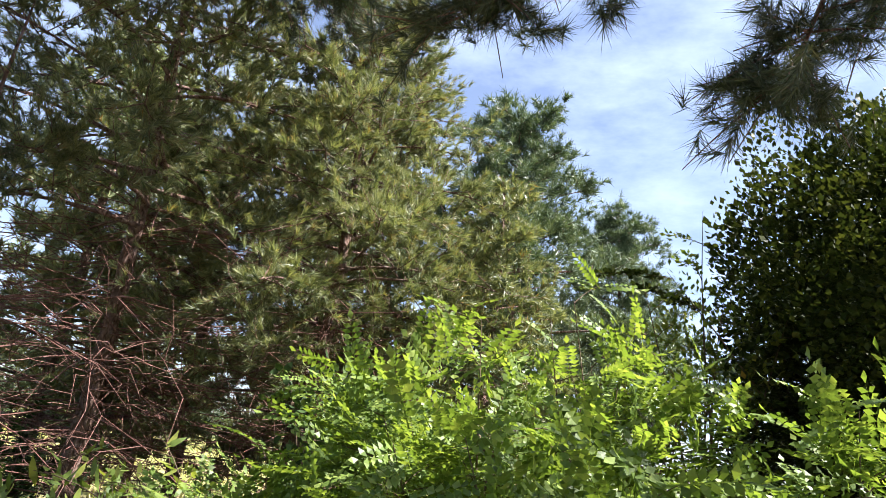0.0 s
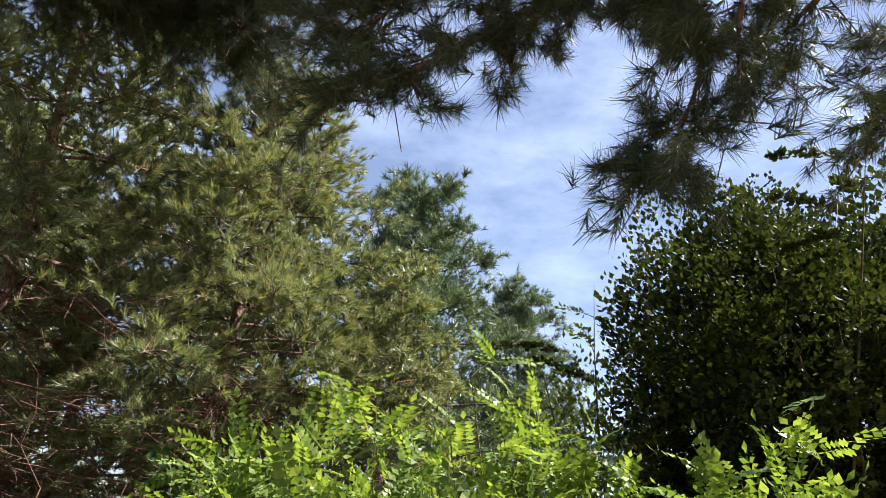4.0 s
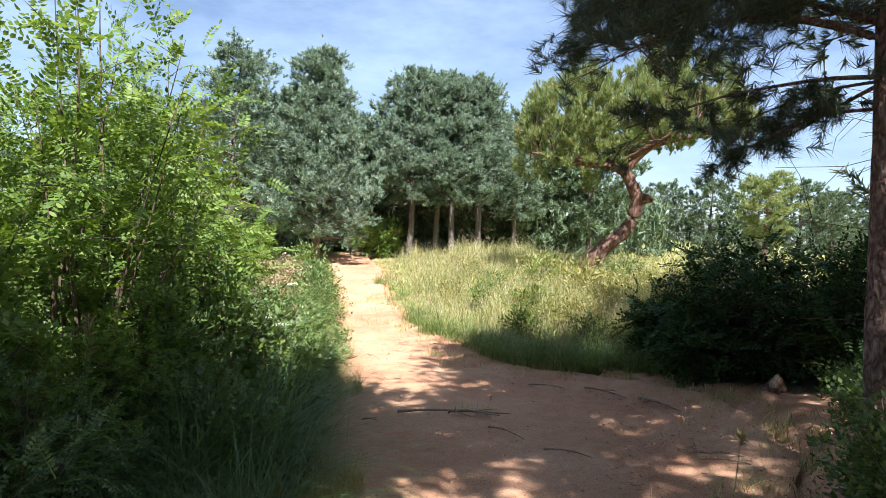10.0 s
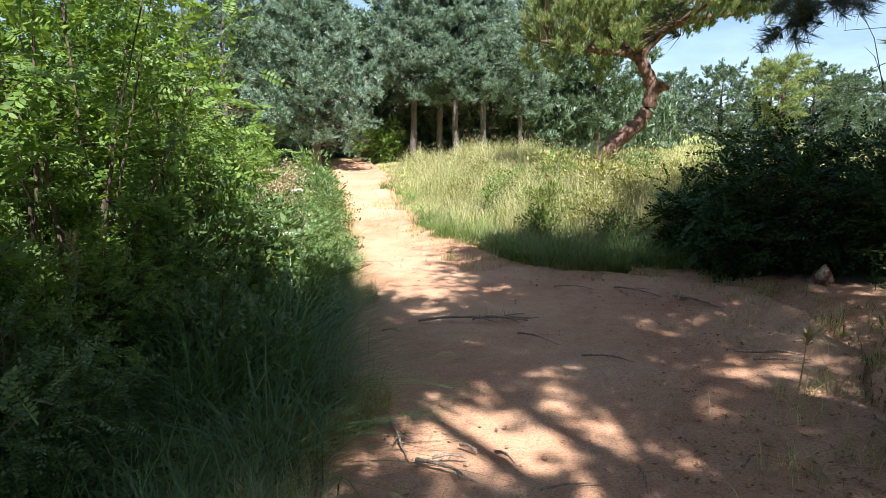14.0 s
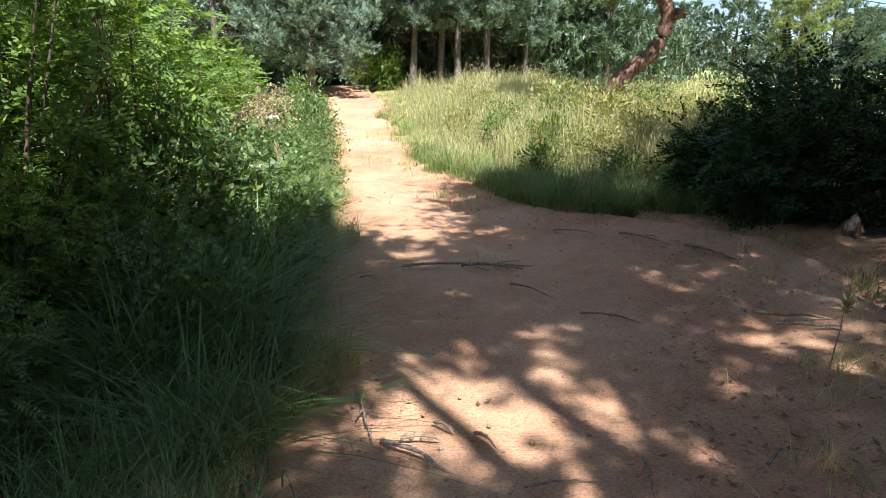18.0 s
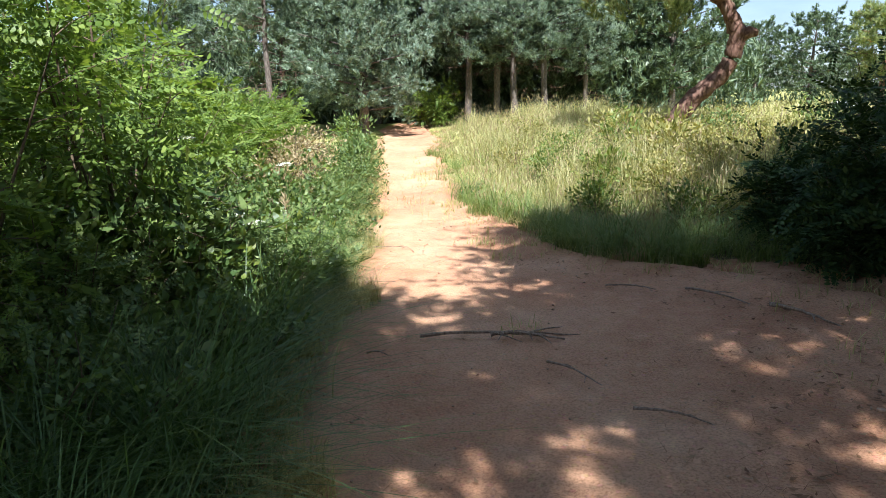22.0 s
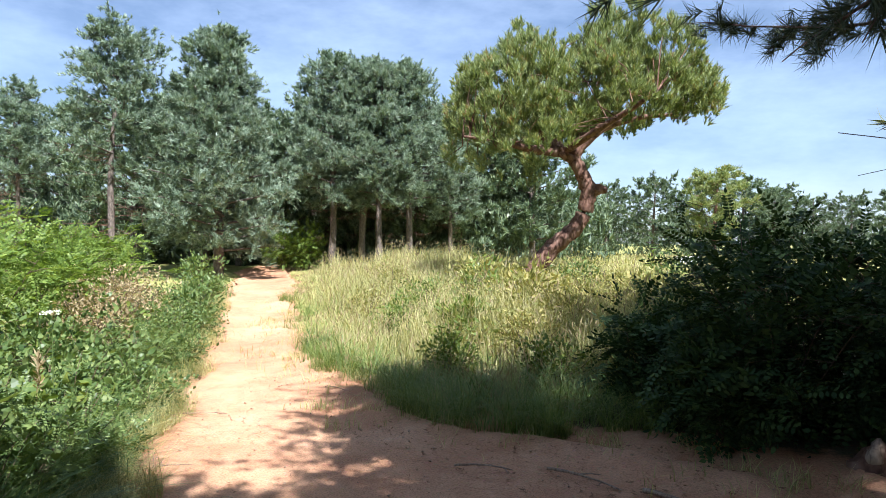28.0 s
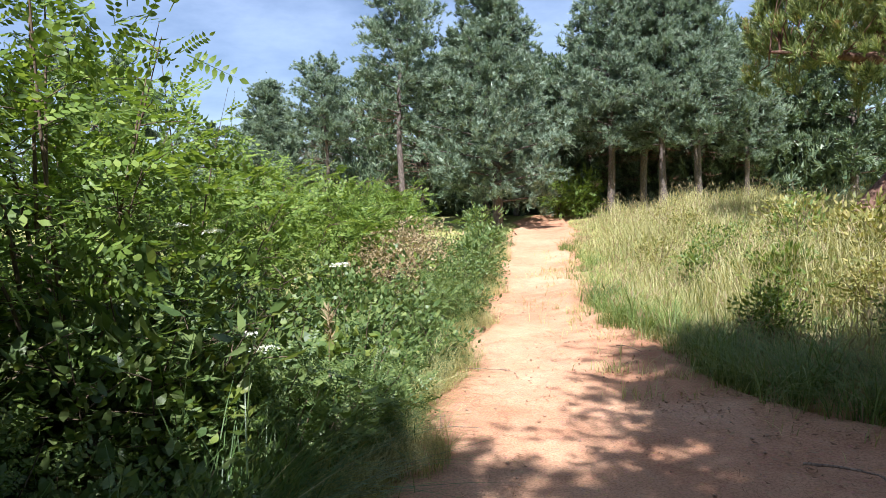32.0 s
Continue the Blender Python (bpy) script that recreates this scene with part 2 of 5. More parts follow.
NEEDLE_FAR = leaf_mat("needles_far_green", (0.05, 0.085, 0.045), (0.115, 0.165, 0.09), (0.24, 0.3, 0.18), 0.15, 0.45, 0.35, 4.0)
LEAF_LOCUST = leaf_mat("locust_leaf", (0.075, 0.125, 0.024), (0.155, 0.235, 0.046), (0.28, 0.355, 0.085), 0.42, 0.45, 0.3, 1.0)
# near-black green: the pine's shade on these shrubs is put into the colour
LEAF_SHADED = leaf_mat("shaded_leaf", (0.02, 0.042, 0.014), (0.042, 0.075, 0.024), (0.1, 0.145, 0.045), 0.14, 0.6, 0.12, 1.0)
# tree's own deep shade put into the leaf tones; palest tone for sunlit rims
LEAF_TREE_SHADED = leaf_mat("shaded_tree_leaf", (0.018, 0.03, 0.01), (0.038, 0.056, 0.016), (0.1, 0.12, 0.032), 0.16, 0.55, 0.1, 1.0)
LEAF_WEED = leaf_mat("weed_leaf", (0.055, 0.1, 0.03), (0.125, 0.185, 0.056), (0.24, 0.295, 0.1), 0.36, 0.42, 0.35, 1.4, (0.33, 0.25, 0.09))
LEAF_YELLOW = leaf_mat("yellowing_leaf", (0.07, 0.12, 0.025), (0.14, 0.2, 0.04), (0.25, 0.27, 0.06), 0.38, 0.42, 0.4, 1.4, (0.4, 0.26, 0.06))
MEADOW_WEED = leaf_mat("meadow_weed", (0.14, 0.16, 0.045), (0.28, 0.27, 0.085), (0.42, 0.36, 0.14), 0.36, 0.5, 0.3, 1.2, (0.42, 0.24, 0.1))
GRASS_DRY = leaf_mat("seeding_grass", (0.23, 0.235, 0.1), (0.42, 0.4, 0.185), (0.62, 0.56, 0.31), 0.38, 0.55, 0.25, 0.5, (0.45, 0.32, 0.15))
GRASS_GREEN = leaf_mat("green_grass", (0.085, 0.14, 0.032), (0.165, 0.23, 0.06), (0.3, 0.34, 0.12), 0.35, 0.45, 0.35, 0.7, (0.42, 0.36, 0.16))
# darkened copy of the green grass: shade under the trees put into the colour
GRASS_SHADE = leaf_mat("shaded_verge_grass", (0.05, 0.1, 0.025), (0.095, 0.165, 0.04), (0.18, 0.25, 0.075), 0.3, 0.4, 0.45, 0.8, (0.38, 0.33, 0.15))
SEED_HEAD = leaf_mat("seed_head", (0.24, 0.18, 0.1), (0.36, 0.28, 0.16), (0.5, 0.42, 0.26), 0.3, 0.7, 0.1, 2)
DRY_LEAF = leaf_mat("dry_leaf", (0.16, 0.08, 0.045), (0.28, 0.16, 0.09), (0.42, 0.29, 0.18), 0.15, 0.7, 0.15, 3)
PETAL = leaf_mat("white_petal", (0.6, 0.62, 0.5), (0.75, 0.76, 0.68), (0.85, 0.85, 0.8), 0.3, 0.6, 0.2, 3)


# ---- mesh helpers ----
def mesh_np(name, v, f, mats, smooth=False, index=None):
    me = bpy.data.meshes.new(name)
    v, f = np.asarray(v, np.float32).reshape(-1, 3), np.asarray(f, np.int32)
    k = f.shape[1]
    me.vertices.add(len(v))
    me.vertices.foreach_set("co", v.ravel())
    me.loops.add(f.size)
    me.loops.foreach_set("vertex_index", f.ravel())
    me.polygons.add(len(f))
    me.polygons.foreach_set("loop_start", np.arange(0, f.size, k, dtype=np.int32))
    me.polygons.foreach_set("loop_total", np.full(len(f), k, np.int32))
    for m in mats if isinstance(mats, (list, tuple)) else [mats]:
        me.materials.append(m)
    if index is not None:
        me.polygons.foreach_set("material_index", np.asarray(index, np.int32))
    me.polygons.foreach_set("use_smooth", np.full(len(f), smooth))
    me.update(calc_edges=True)
    return me


def thing(name, x, y, z, label, category, group="", turn=0.0, kind=""):
    ob = new(name)
    ob.matrix_basis = pose(x, y, z, 0, 0, turn)
    return tagged(ob, label, category, group, kind)


def part(name, me, parent, label=""):
    ob = new(name, me)
    ob.parent = parent
    if label:
        ob["label"] = label
    return ob


def unit(a):
    return a / np.maximum(np.linalg.norm(a, axis=-1, keepdims=True), 1e-9)


def frames(d, roll):
    """Turns whose third axis is d: N x 3 x 3, axes in columns."""
    d = unit(np.asarray(d, float))
    ref = np.where(np.abs(d[:, 2:3]) > 0.95, [[1.0, 0, 0]], [[0, 0, 1.0]])
    a = unit(np.cross(ref, d))
    b = np.cross(d, a)
    c, s = np.cos(roll)[:, None], np.sin(roll)[:, None]
    return np.stack([c * a + s * b, c * b - s * a, d], 2)


def spread(tv, tf, turns, places, sizes):
    """Many copies of a small piece, laid into one pair of arrays."""
    n, k = len(places), len(tv)
    v = np.einsum("nij,kj->nki", turns, tv) * np.asarray(sizes).reshape(n, -1, 1) + places[:, None]
    f = tf[None] + (np.arange(n) * k)[:, None, None]
    return v.reshape(-1, 3), f.reshape(-1, tf.shape[1])


class Tubes:
    """Collects bent, tapering rods."""

    def __init__(self, sides=5):
        self.v, self.f, self.n, self.sides = [], [], 0, sides

    def add(self, pts, radii, wobble=None):
        pts = np.asarray(pts, float)
        k, s = len(pts), self.sides
        d = unit(np.gradient(pts, axis=0))
        t = frames(d, np.zeros(k))
        a = np.arange(s) * 2 * np.pi / s
        r = np.asarray(radii, float)[:, None] * (np.ones((k, s)) if wobble is None else wobble)
        ring = pts[:, None] + r[..., None] * (np.cos(a)[None, :, None] * t[:, None, :, 0] + np.sin(a)[None, :, None] * t[:, None, :, 1])
        i, j = np.meshgrid(np.arange(k - 1), np.arange(s), indexing="ij")
        q = np.stack([i * s + j, i * s + (j + 1) % s, (i + 1) * s + (j + 1) % s, (i + 1) * s + j], -1).reshape(-1, 4)
        self.v.append(ring.reshape(-1, 3))
        self.f.append(q + self.n)
        self.n += k * s

    def mesh(self, name, mat, smooth=True):
        return mesh_np(name, np.concatenate(self.v), np.concatenate(self.f), mat, smooth)


def tuft_piece(rng, needles, length, width, lean0=15, lean1=70, shoot=0.7):
    """A shoot of pine: thin needles that sweep forward round its axis (z)."""
    v, f = [], []
    for i in range(needles):
        a, lean = rng.uniform(0, 2 * np.pi), radians(rng.uniform(lean0, lean1))
        b = np.array([0, 0, -shoot * length * rng.uniform(0, 1)])
        d = np.array([math.sin(lean) * math.cos(a), math.sin(lean) * math.sin(a), math.cos(lean)])
        side = unit(np.cross(d, rng.normal(size=3))) * width / 2
        tip = b + d * length * rng.uniform(0.75, 1.1)
        v += [b - side, b + side, tip]
        f.append([3 * i, 3 * i + 1, 3 * i + 2])
    return np.array(v), np.array(f)


def tufts(rng, places, dirs, needles, length, width, kinds=4, sizes=(0.8, 1.2), lean=(15, 70)):
    vs, fs, n = [], [], 0
    pick = rng.integers(0, kinds, len(places))
    for k in range(kinds):
        m = pick == k
        tv, tf = tuft_piece(rng, needles, length, width, *lean)
        v, f = spread(tv, tf, frames(dirs[m], rng.uniform(0, 6.28, m.sum())), places[m], rng.uniform(*sizes, m.sum()))
        vs.append(v), fs.append(f + n)
        n += len(v)
    return np.concatenate(vs), np.concatenate(fs)


def pine(name, seed, height, crown_base, radius, limbs, tufts_per, needles, length, width, mat, bark, label, trunk_r=0.12,
         top=0.15, droop=0.25, lean=(0.0, 0.0), dead=0, dead_zone=(0.8, 3.0), dead_len=1.6, belly=0.35, sides=10, group="", sparse=0.0, extra=(), fine=False, cloud=1.0, needle_lean=(15, 70), upward=0.65, dead_az=(0, 6.28), clump=0.05, bare=(), thin=None):
    """A pine with bare lower trunk: whorled limbs that bear side twigs with needle shoots."""
    rng = np.random.default_rng(seed)
    ob = thing(name, 0, 0, 0, label, "pine tree", group)
    z = np.linspace(-0.25, height, 26)
    bend = np.stack([lean[0] * (np.clip(z, 0, None) / height) ** 1.3 * height + 0.05 * np.sin(z * 0.9 + seed), lean[1] * (np.clip(z, 0, None) / height) ** 1.3 * height + 0.05 * np.cos(z * 0.7 + seed), z], 1)
    r = trunk_r * (1.05 - np.clip(z, 0, None) / height) ** 0.8 + 0.012 + 0.05 * trunk_r * np.exp(-z * 4)
    t = Tubes(sides)
    t.add(bend, r, 1 + 0.08 * rng.normal(size=(26, sides)))
    part("trunk", t.mesh("trunk", bark), ob)
    lt, tp, td = Tubes(5), [], []
    for i in range(limbs):
        if fine:
            lt = Tubes(6)
        u = (i + rng.uniform(0, 1)) / limbs
        u = u ** 0.85
        zz = crown_base + u * (height - crown_base) * 0.97
        az = i * 2.399 + rng.uniform(-0.4, 0.4)
        if any(u < top_ and lo < (az + 1.5) % (2 * math.pi) - 1.5 < hi for lo, hi, top_ in bare):
            continue
        if thin and i % 2 and u > thin[2] and thin[0] < (az + 1.5) % (2 * math.pi) - 1.5 < thin[1]:
            continue
        prof = min(1.0, (u + 0.08) / belly) ** 0.6 * (1 - max(0, u - belly) / (1 - belly) * (1 - top)) if belly else 1 - u * (1 - top)
        ln = radius * prof * rng.uniform(0.72, 1.12)
        up = 0.15 + 0.75 * u
        s = np.linspace(0, 1, 7)
        b0 = np.array([np.interp(zz, z, bend[:, 0]), np.interp(zz, z, bend[:, 1]), zz])
        hd = np.array([math.cos(az), math.sin(az), 0])
        side = np.array([-hd[1], hd[0], 0])
        pts = b0 + s[:, None] * ln * hd + (s * up * ln * 0.6 - s ** 2 * droop * ln)[:, None] * [0, 0, 1] + (0.08 * ln * np.sin(s * 3 + rng.uniform(0, 6)))[:, None] * side
        lt.add(pts, np.linspace(max(0.012, trunk_r * 0.34 * (1 - u * 0.7)), 0.005, 7))
        k = max(3, int(tufts_per * (0.35 + prof) * (1 - sparse * rng.random()) / 6))
        sp = rng.uniform(0.22, 1.0, k) ** 0.75
        base = np.stack([np.interp(sp, s, pts[:, c]) for c in range(3)], 1)
        off = rng.normal(size=(k, 3)) * [1, 1, 0.6] * (0.16 + 0.22 * ln * (1.15 - sp))[:, None] * cloud
        pl = base + off
        pl[:, 2] += 0.05
        u6 = np.tile(np.linspace(0.45, 1.1, 6), k)[:, None]
        o6 = np.repeat(off, 6, 0)
        tp.append(np.repeat(base, 6, 0) + o6 * u6 + rng.normal(size=(6 * k, 3)) * clump + [0, 0, 0.05])
        td.append(unit(o6) * 0.9 + hd * 0.45 + np.array([0, 0, upward]) + rng.normal(size=(6 * k, 3)) * 0.4)
        for q in rng.choice(k, min(k, 14 if fine else 5), replace=False):
            lt.add(np.stack([base[q], (base[q] + pl[q]) / 2 + [0, 0, -0.02], pl[q]]), [0.006, 0.0045, 0.003])
        if fine:
            part("limb", lt.mesh("limb", bark), ob)
    if not fine:
        part("branchwork", lt.mesh("branchwork", bark), ob)
    for pts, r0, k, wide in extra:
        pts = np.array(pts, float)
        q, s = np.linspace(0, 1, 14), np.linspace(0, 1, len(pts))
        p = np.stack([np.interp(q, s, pts[:, c]) for c in range(3)], 1)
        p[1:-1] = (p[:-2] + 2 * p[1:-1] + p[2:]) / 4
        lt = Tubes(6)
        lt.add(p, np.linspace(r0, 0.005, 14))
        for j in range(max(6, k // 8) if k > 20 else 2):
            u = rng.uniform(0.25, 1.0)
            b0 = np.array([np.interp(u, q, p[:, c]) for c in range(3)])
            along = unit(p[-1] - p[0])
            d2 = unit(along * 0.7 + rng.normal(size=3) * [1, 1, 0.7] + [0, 0, -0.1])
            ln = wide * rng.uniform(1.2, 3.0)
            tq = np.linspace(0, 1, 5)
            tw = b0 + (tq * ln)[:, None] * d2 + (0.25 * ln * tq ** 2)[:, None] * [0, 0, -0.6]
            lt.add(tw, [0.006, 0.005, 0.004, 0.003, 0.002])
            m = rng.uniform(0.2, 1.0, 8)
            tp.append(np.stack([np.interp(m, tq, tw[:, c]) for c in range(3)], 1) + rng.normal(size=(8, 3)) * 0.03)
            td.append(d2 + rng.normal(size=(8, 3)) * 0.55)
        part("limb", lt.mesh("limb", bark), ob)
    k = 14
    tp.append(bend[-1] + rng.normal(size=(k, 3)) * [0.12, 0.12, 0.25] - [0, 0, 0.2])
    td.append(rng.normal(size=(k, 3)) * 0.5 + [0, 0, 1])
    v, f = tufts(rng, np.concatenate(tp), np.concatenate(td), needles, length, width, lean=needle_lean)
    part("crown", mesh_np("crown", v, f, mat), ob)
    if dead:
        dt = Tubes(4)
        for i in range(dead):
            if fine:
                dt = Tubes(4)
            zz = rng.uniform(*dead_zone)
            az, ln = rng.uniform(*dead_az), dead_len * rng.uniform(0.4, 1.1)
            s = np.linspace(0, 1, 8)
            hd = np.array([math.cos(az), math.sin(az), 0])
            sd = np.array([-hd[1], hd[0], 0])
            b0 = np.array([np.interp(zz, z, bend[:, 0]), np.interp(zz, z, bend[:, 1]), zz])
            curl = rng.uniform(-0.9, 0.9)
            pts = b0 + s[:, None] * ln * hd + (s * rng.uniform(-0.25, 0.3) * ln - 0.3 * ln * s ** 2 + 0.22 * ln * s ** 3 + 0.08 * ln * np.sin(5 * s + i) * s)[:, None] * [0, 0, 1] + (curl * ln * s ** 2 + 0.07 * ln * np.sin(7 * s + 2 * i) * s)[:, None] * sd
            dt.add(pts, np.linspace(rng.uniform(0.005, 0.009), 0.002, 8))
            for q in range(rng.integers(3, 8)):
                j = rng.integers(2, 7)
                d2 = unit(hd + rng.normal(size=3) * 0.8) * ln * rng.uniform(0.15, 0.45)
                e = pts[j] + d2
                mid = (pts[j] + e) / 2 + rng.normal(size=3) * 0.05
                dt.add(np.stack([pts[j], mid, e + [0, 0, -0.05]]), [0.004, 0.003, 0.0015])
            if fine:
                part("dead_branch", dt.mesh("dead_branch", DEAD_WOOD), ob, "bare reddish dead branch")
        if not fine:
            part("dead_wood", dt.mesh("dead_wood", DEAD_WOOD), ob, "bare grey dead twigs")
    return ob


def leaf_blade(length, width, fold=0.25, n=3):
    """One leaf: a pointed oval, folded along its midrib; grows along z, faces y."""
    s = np.linspace(0, 1, n + 2)[1:-1]
    w = np.sin(s ** 0.8 * np.pi) * width / 2
    v = [[0, 0, 0]] + [[sx * ww, -fold * ww, length * ss] for ss, ww in zip(s, w) for sx in (-1, 1)] + [[0, 0.04 * length, length]]
    f = [[0, 2, 1]]
    for i in range(n - 1):
        a = 1 + 2 * i
        f += [[a, a + 1, a + 3], [a, a + 3, a + 2]]
    f.append([2 * n - 1, 2 * n, 2 * n + 1])
    return np.array(v, float), np.array(f)


def pinnate(rng, length, pairs, leaflet, width, arch=0.35, n=2):
    """A compound leaf: paired oval leaflets along an arching stalk."""
    lv, lf = leaf_blade(leaflet, width, 0.2, n)
    ds, ps, sz = [], [], []
    for i in range(pairs):
        u = 0.18 + 0.8 * i / pairs
        p = np.array([0, -arch * length * u * u, length * u * (1 - 0.2 * arch * u)])
        for sx in (-1, 1):
            ds.append([sx * 1.0, -0.15 - 0.3 * rng.random(), 0.35])
            ps.append(p), sz.append(rng.uniform(0.85, 1.1) * (1.05 - 0.35 * abs(u - 0.5)))
    ds.append([0, -0.6 * arch, 1.0]), ps.append([0, -arch * length, length * (1 - 0.2 * arch)]), sz.append(1.0)
    ds, ps = np.array(ds, float), np.array(ps, float)
    d = unit(ds)
    nrm = np.tile([[0, 1.0, 0.15]], (len(d), 1)) + rng.normal(size=(len(d), 3)) * 0.18
    x = unit(np.cross(nrm, d))
    turns = np.stack([x, np.cross(d, x), d], 2)
    v, f = spread(lv, lf, turns, ps, sz)
    k = len(v)
    w = 0.0035
    stalk = np.array([[-w, 0, 0], [w, 0, 0], [0, -arch * length, length * (1 - 0.2 * arch)]])
    return np.concatenate([v, stalk]), np.concatenate([f, [[k, k + 1, k + 2]]])


def leaf_turns(rng, out, up=0.8):
    """Turns for leaves that grow along out and show their face upward."""
    d = unit(out)
    nrm = np.array([0, 0, up]) + rng.normal(size=d.shape) * 0.35
    x = unit(np.cross(nrm, d))
    return np.stack([x, np.cross(d, x), d], 2)


def shrub(name, seed, x, y, z, height, radius, leaves, piece, mat, label, stems=9, category="shrub", group="", size=(0.75, 1.2), skirt=0.05, wood=None, fill=0.55, squash=0.54):
    """A many-stemmed bush: forked stems and twigs, leaves along them and in lumps round them, with gaps and an uneven outline."""
    rng = np.random.default_rng(seed)
    ob = thing(name, x, y, z, label, category, group)
    pl, out = [], []
    twigs = 7
    per = max(3, int(leaves * (1 - fill) / (stems * twigs)))
    for i in range(stems):
        az, tilt = i * 2.399 + rng.uniform(-0.5, 0.5), rng.uniform(0.1, 1.0) ** 0.7
        h = height * rng.uniform(0.62, 1.05) * (1 - 0.35 * tilt ** 2)
        rr = radius * tilt
        s = np.linspace(0, 1, 7)
        hd = np.array([math.cos(az), math.sin(az), 0])
        b0 = rng.normal(size=3) * [0.12, 0.12, 0] * radius
        pts = b0 + (s ** 1.4 * rr)[:, None] * hd + (-0.12 + s * (h + 0.12))[:, None] * [0, 0, 1] + np.sin(s * 5 + i)[:, None] * 0.03 * rng.normal(size=3)
        st = Tubes(5)
        st.add(pts, np.linspace(0.004 + 0.0045 * height, 0.002, 7))
        for j in range(twigs):
            u = rng.uniform(0.12, 1.0) ** 0.75
            p = np.array([np.interp(u, s, pts[:, c]) for c in range(3)])
            a2 = rng.uniform(0, 6.28)
            d2 = unit(np.array([math.cos(a2), math.sin(a2), rng.uniform(0.1, 0.9)]) + hd * 0.4)
            l2 = min(0.7, radius * rng.uniform(0.3, 0.75) * (1.25 - 0.6 * u))
            q = np.linspace(0, 1, 4)
            tw = p + (q * l2)[:, None] * d2 - (q ** 2 * 0.2 * l2)[:, None] * [0, 0, 1]
            if height > 1.2:
                st.add(tw, [0.004, 0.003, 0.0025, 0.0015])
            m = rng.uniform(0.15, 1.0, per)
            bp = np.stack([np.interp(m, q, tw[:, c]) for c in range(3)], 1)
            pl.append(bp + rng.normal(size=(per, 3)) * 0.012)
            out.append(d2 * 0.5 + unit(rng.normal(size=(per, 3)) * [1, 1, 0.45]) + [0, 0, 0.15])
        part("stem", st.mesh("stem", wood or TWIG), ob)
    n = int(leaves * fill * 1.5)
    d = unit(rng.normal(size=(n, 3)))
    lump = np.array([noise.noise(tuple(q * 1.9 + seed)) for q in d])
    u = rng.uniform(0.02, 1, n) ** 0.42 * (0.86 + 0.5 * lump)
    p = d * u[:, None] * [radius, radius, height * squash] + [0, 0, height * (0.98 - squash)]
    gap = np.array([noise.noise(tuple(q * 2.2 + 3.1 * seed)) for q in p])
    keep = (gap > -0.16) & (p[:, 2] > skirt)
    pl.append(p[keep])
    out.append(d[keep] * 0.8 + rng.normal(size=(keep.sum(), 3)) * 0.5 + [0, 0, 0.2])
    pl, out = np.concatenate(pl), np.concatenate(out)
    pl[:, 2] = np.maximum(pl[:, 2], 0.03)
    vs, fs, n = [], [], 0
    kinds = rng.integers(0, len(piece), len(pl))
    for k, (tv, tf) in enumerate(piece):
        m = kinds == k
        v, f = spread(tv, tf, leaf_turns(rng, out[m]), pl[m], rng.uniform(*size, m.sum()))
        vs.append(v), fs.append(f + n)
        n += len(v)
    part("foliage", mesh_np("foliage", np.concatenate(vs), np.concatenate(fs), mat), ob)
    return ob


_r = np.random.default_rng(5)
LOCUST = [pinnate(_r, 0.26, 7, 0.056, 0.032, n=1), pinnate(_r, 0.22, 6, 0.052, 0.03, 0.5, 1), pinnate(_r, 0.3, 8, 0.056, 0.032, 0.2, 1)]
LOCUST_BIG = [pinnate(_r, 0.3, 7, 0.062, 0.03), pinnate(_r, 0.26, 6, 0.058, 0.03, 0.5)]
FINE = [pinnate(_r, 0.16, 7, 0.03, 0.015, 0.2, 1), pinnate(_r, 0.14, 6, 0.03, 0.015, 0.4, 1)]
BROAD = [leaf_blade(0.09, 0.065, 0.25, 1), leaf_blade(0.075, 0.05, 0.25, 1), leaf_blade(0.1, 0.07, 0.25, 1)]
OVAL = [leaf_blade(0.085, 0.055, 0.25, 2), leaf_blade(0.07, 0.042, 0.25, 2), leaf_blade(0.1, 0.06, 0.25, 2)]
SMALL = [leaf_blade(0.05, 0.03, 0.25, 1), leaf_blade(0.04, 0.028, 0.25, 1), leaf_blade(0.065, 0.032, 0.25, 1)]
LANCE = [leaf_blade(0.11, 0.036, 0.25, 2), leaf_blade(0.14, 0.042, 0.25, 2), leaf_blade(0.09, 0.03, 0.25, 2)]


# ---- the lie of the land ----
EDGE_Y = [-14, -3, 2, 3.4, 4.6, 5.3, 6.2, 7.2, 8.2, 8.7, 9.5, 11.1, 13, 15.7, 17.8, 20.5, 23.5, 27, 32]
EDGE_L = [-1.2, -1.1, -0.9, -0.95, -1.2, -1.3, -1.45, -1.7, -2.0, -2.1, -2.3, -2.65, -3.2, -3.9, -4.5, -5.3, -6.0, -6.6, -7.0]
EDGE_R = [1.4, 1.5, 1.7, 1.9, 2.2, 2.5, 2.7, 2.4, 1.2, 0.5, 0.05, -0.65, -1.7, -2.55, -3.05, -3.5, -4.2, -5.2, -6.3]


def left_edge(y):
    return np.interp(y, EDGE_Y, EDGE_L)


def right_edge(y):
    return np.interp(y, EDGE_Y, EDGE_R)


def step(a, b, v):
    t = np.clip((np.asarray(v, float) - a) / (b - a), 0, 1)
    return t * t * (3 - 2 * t)


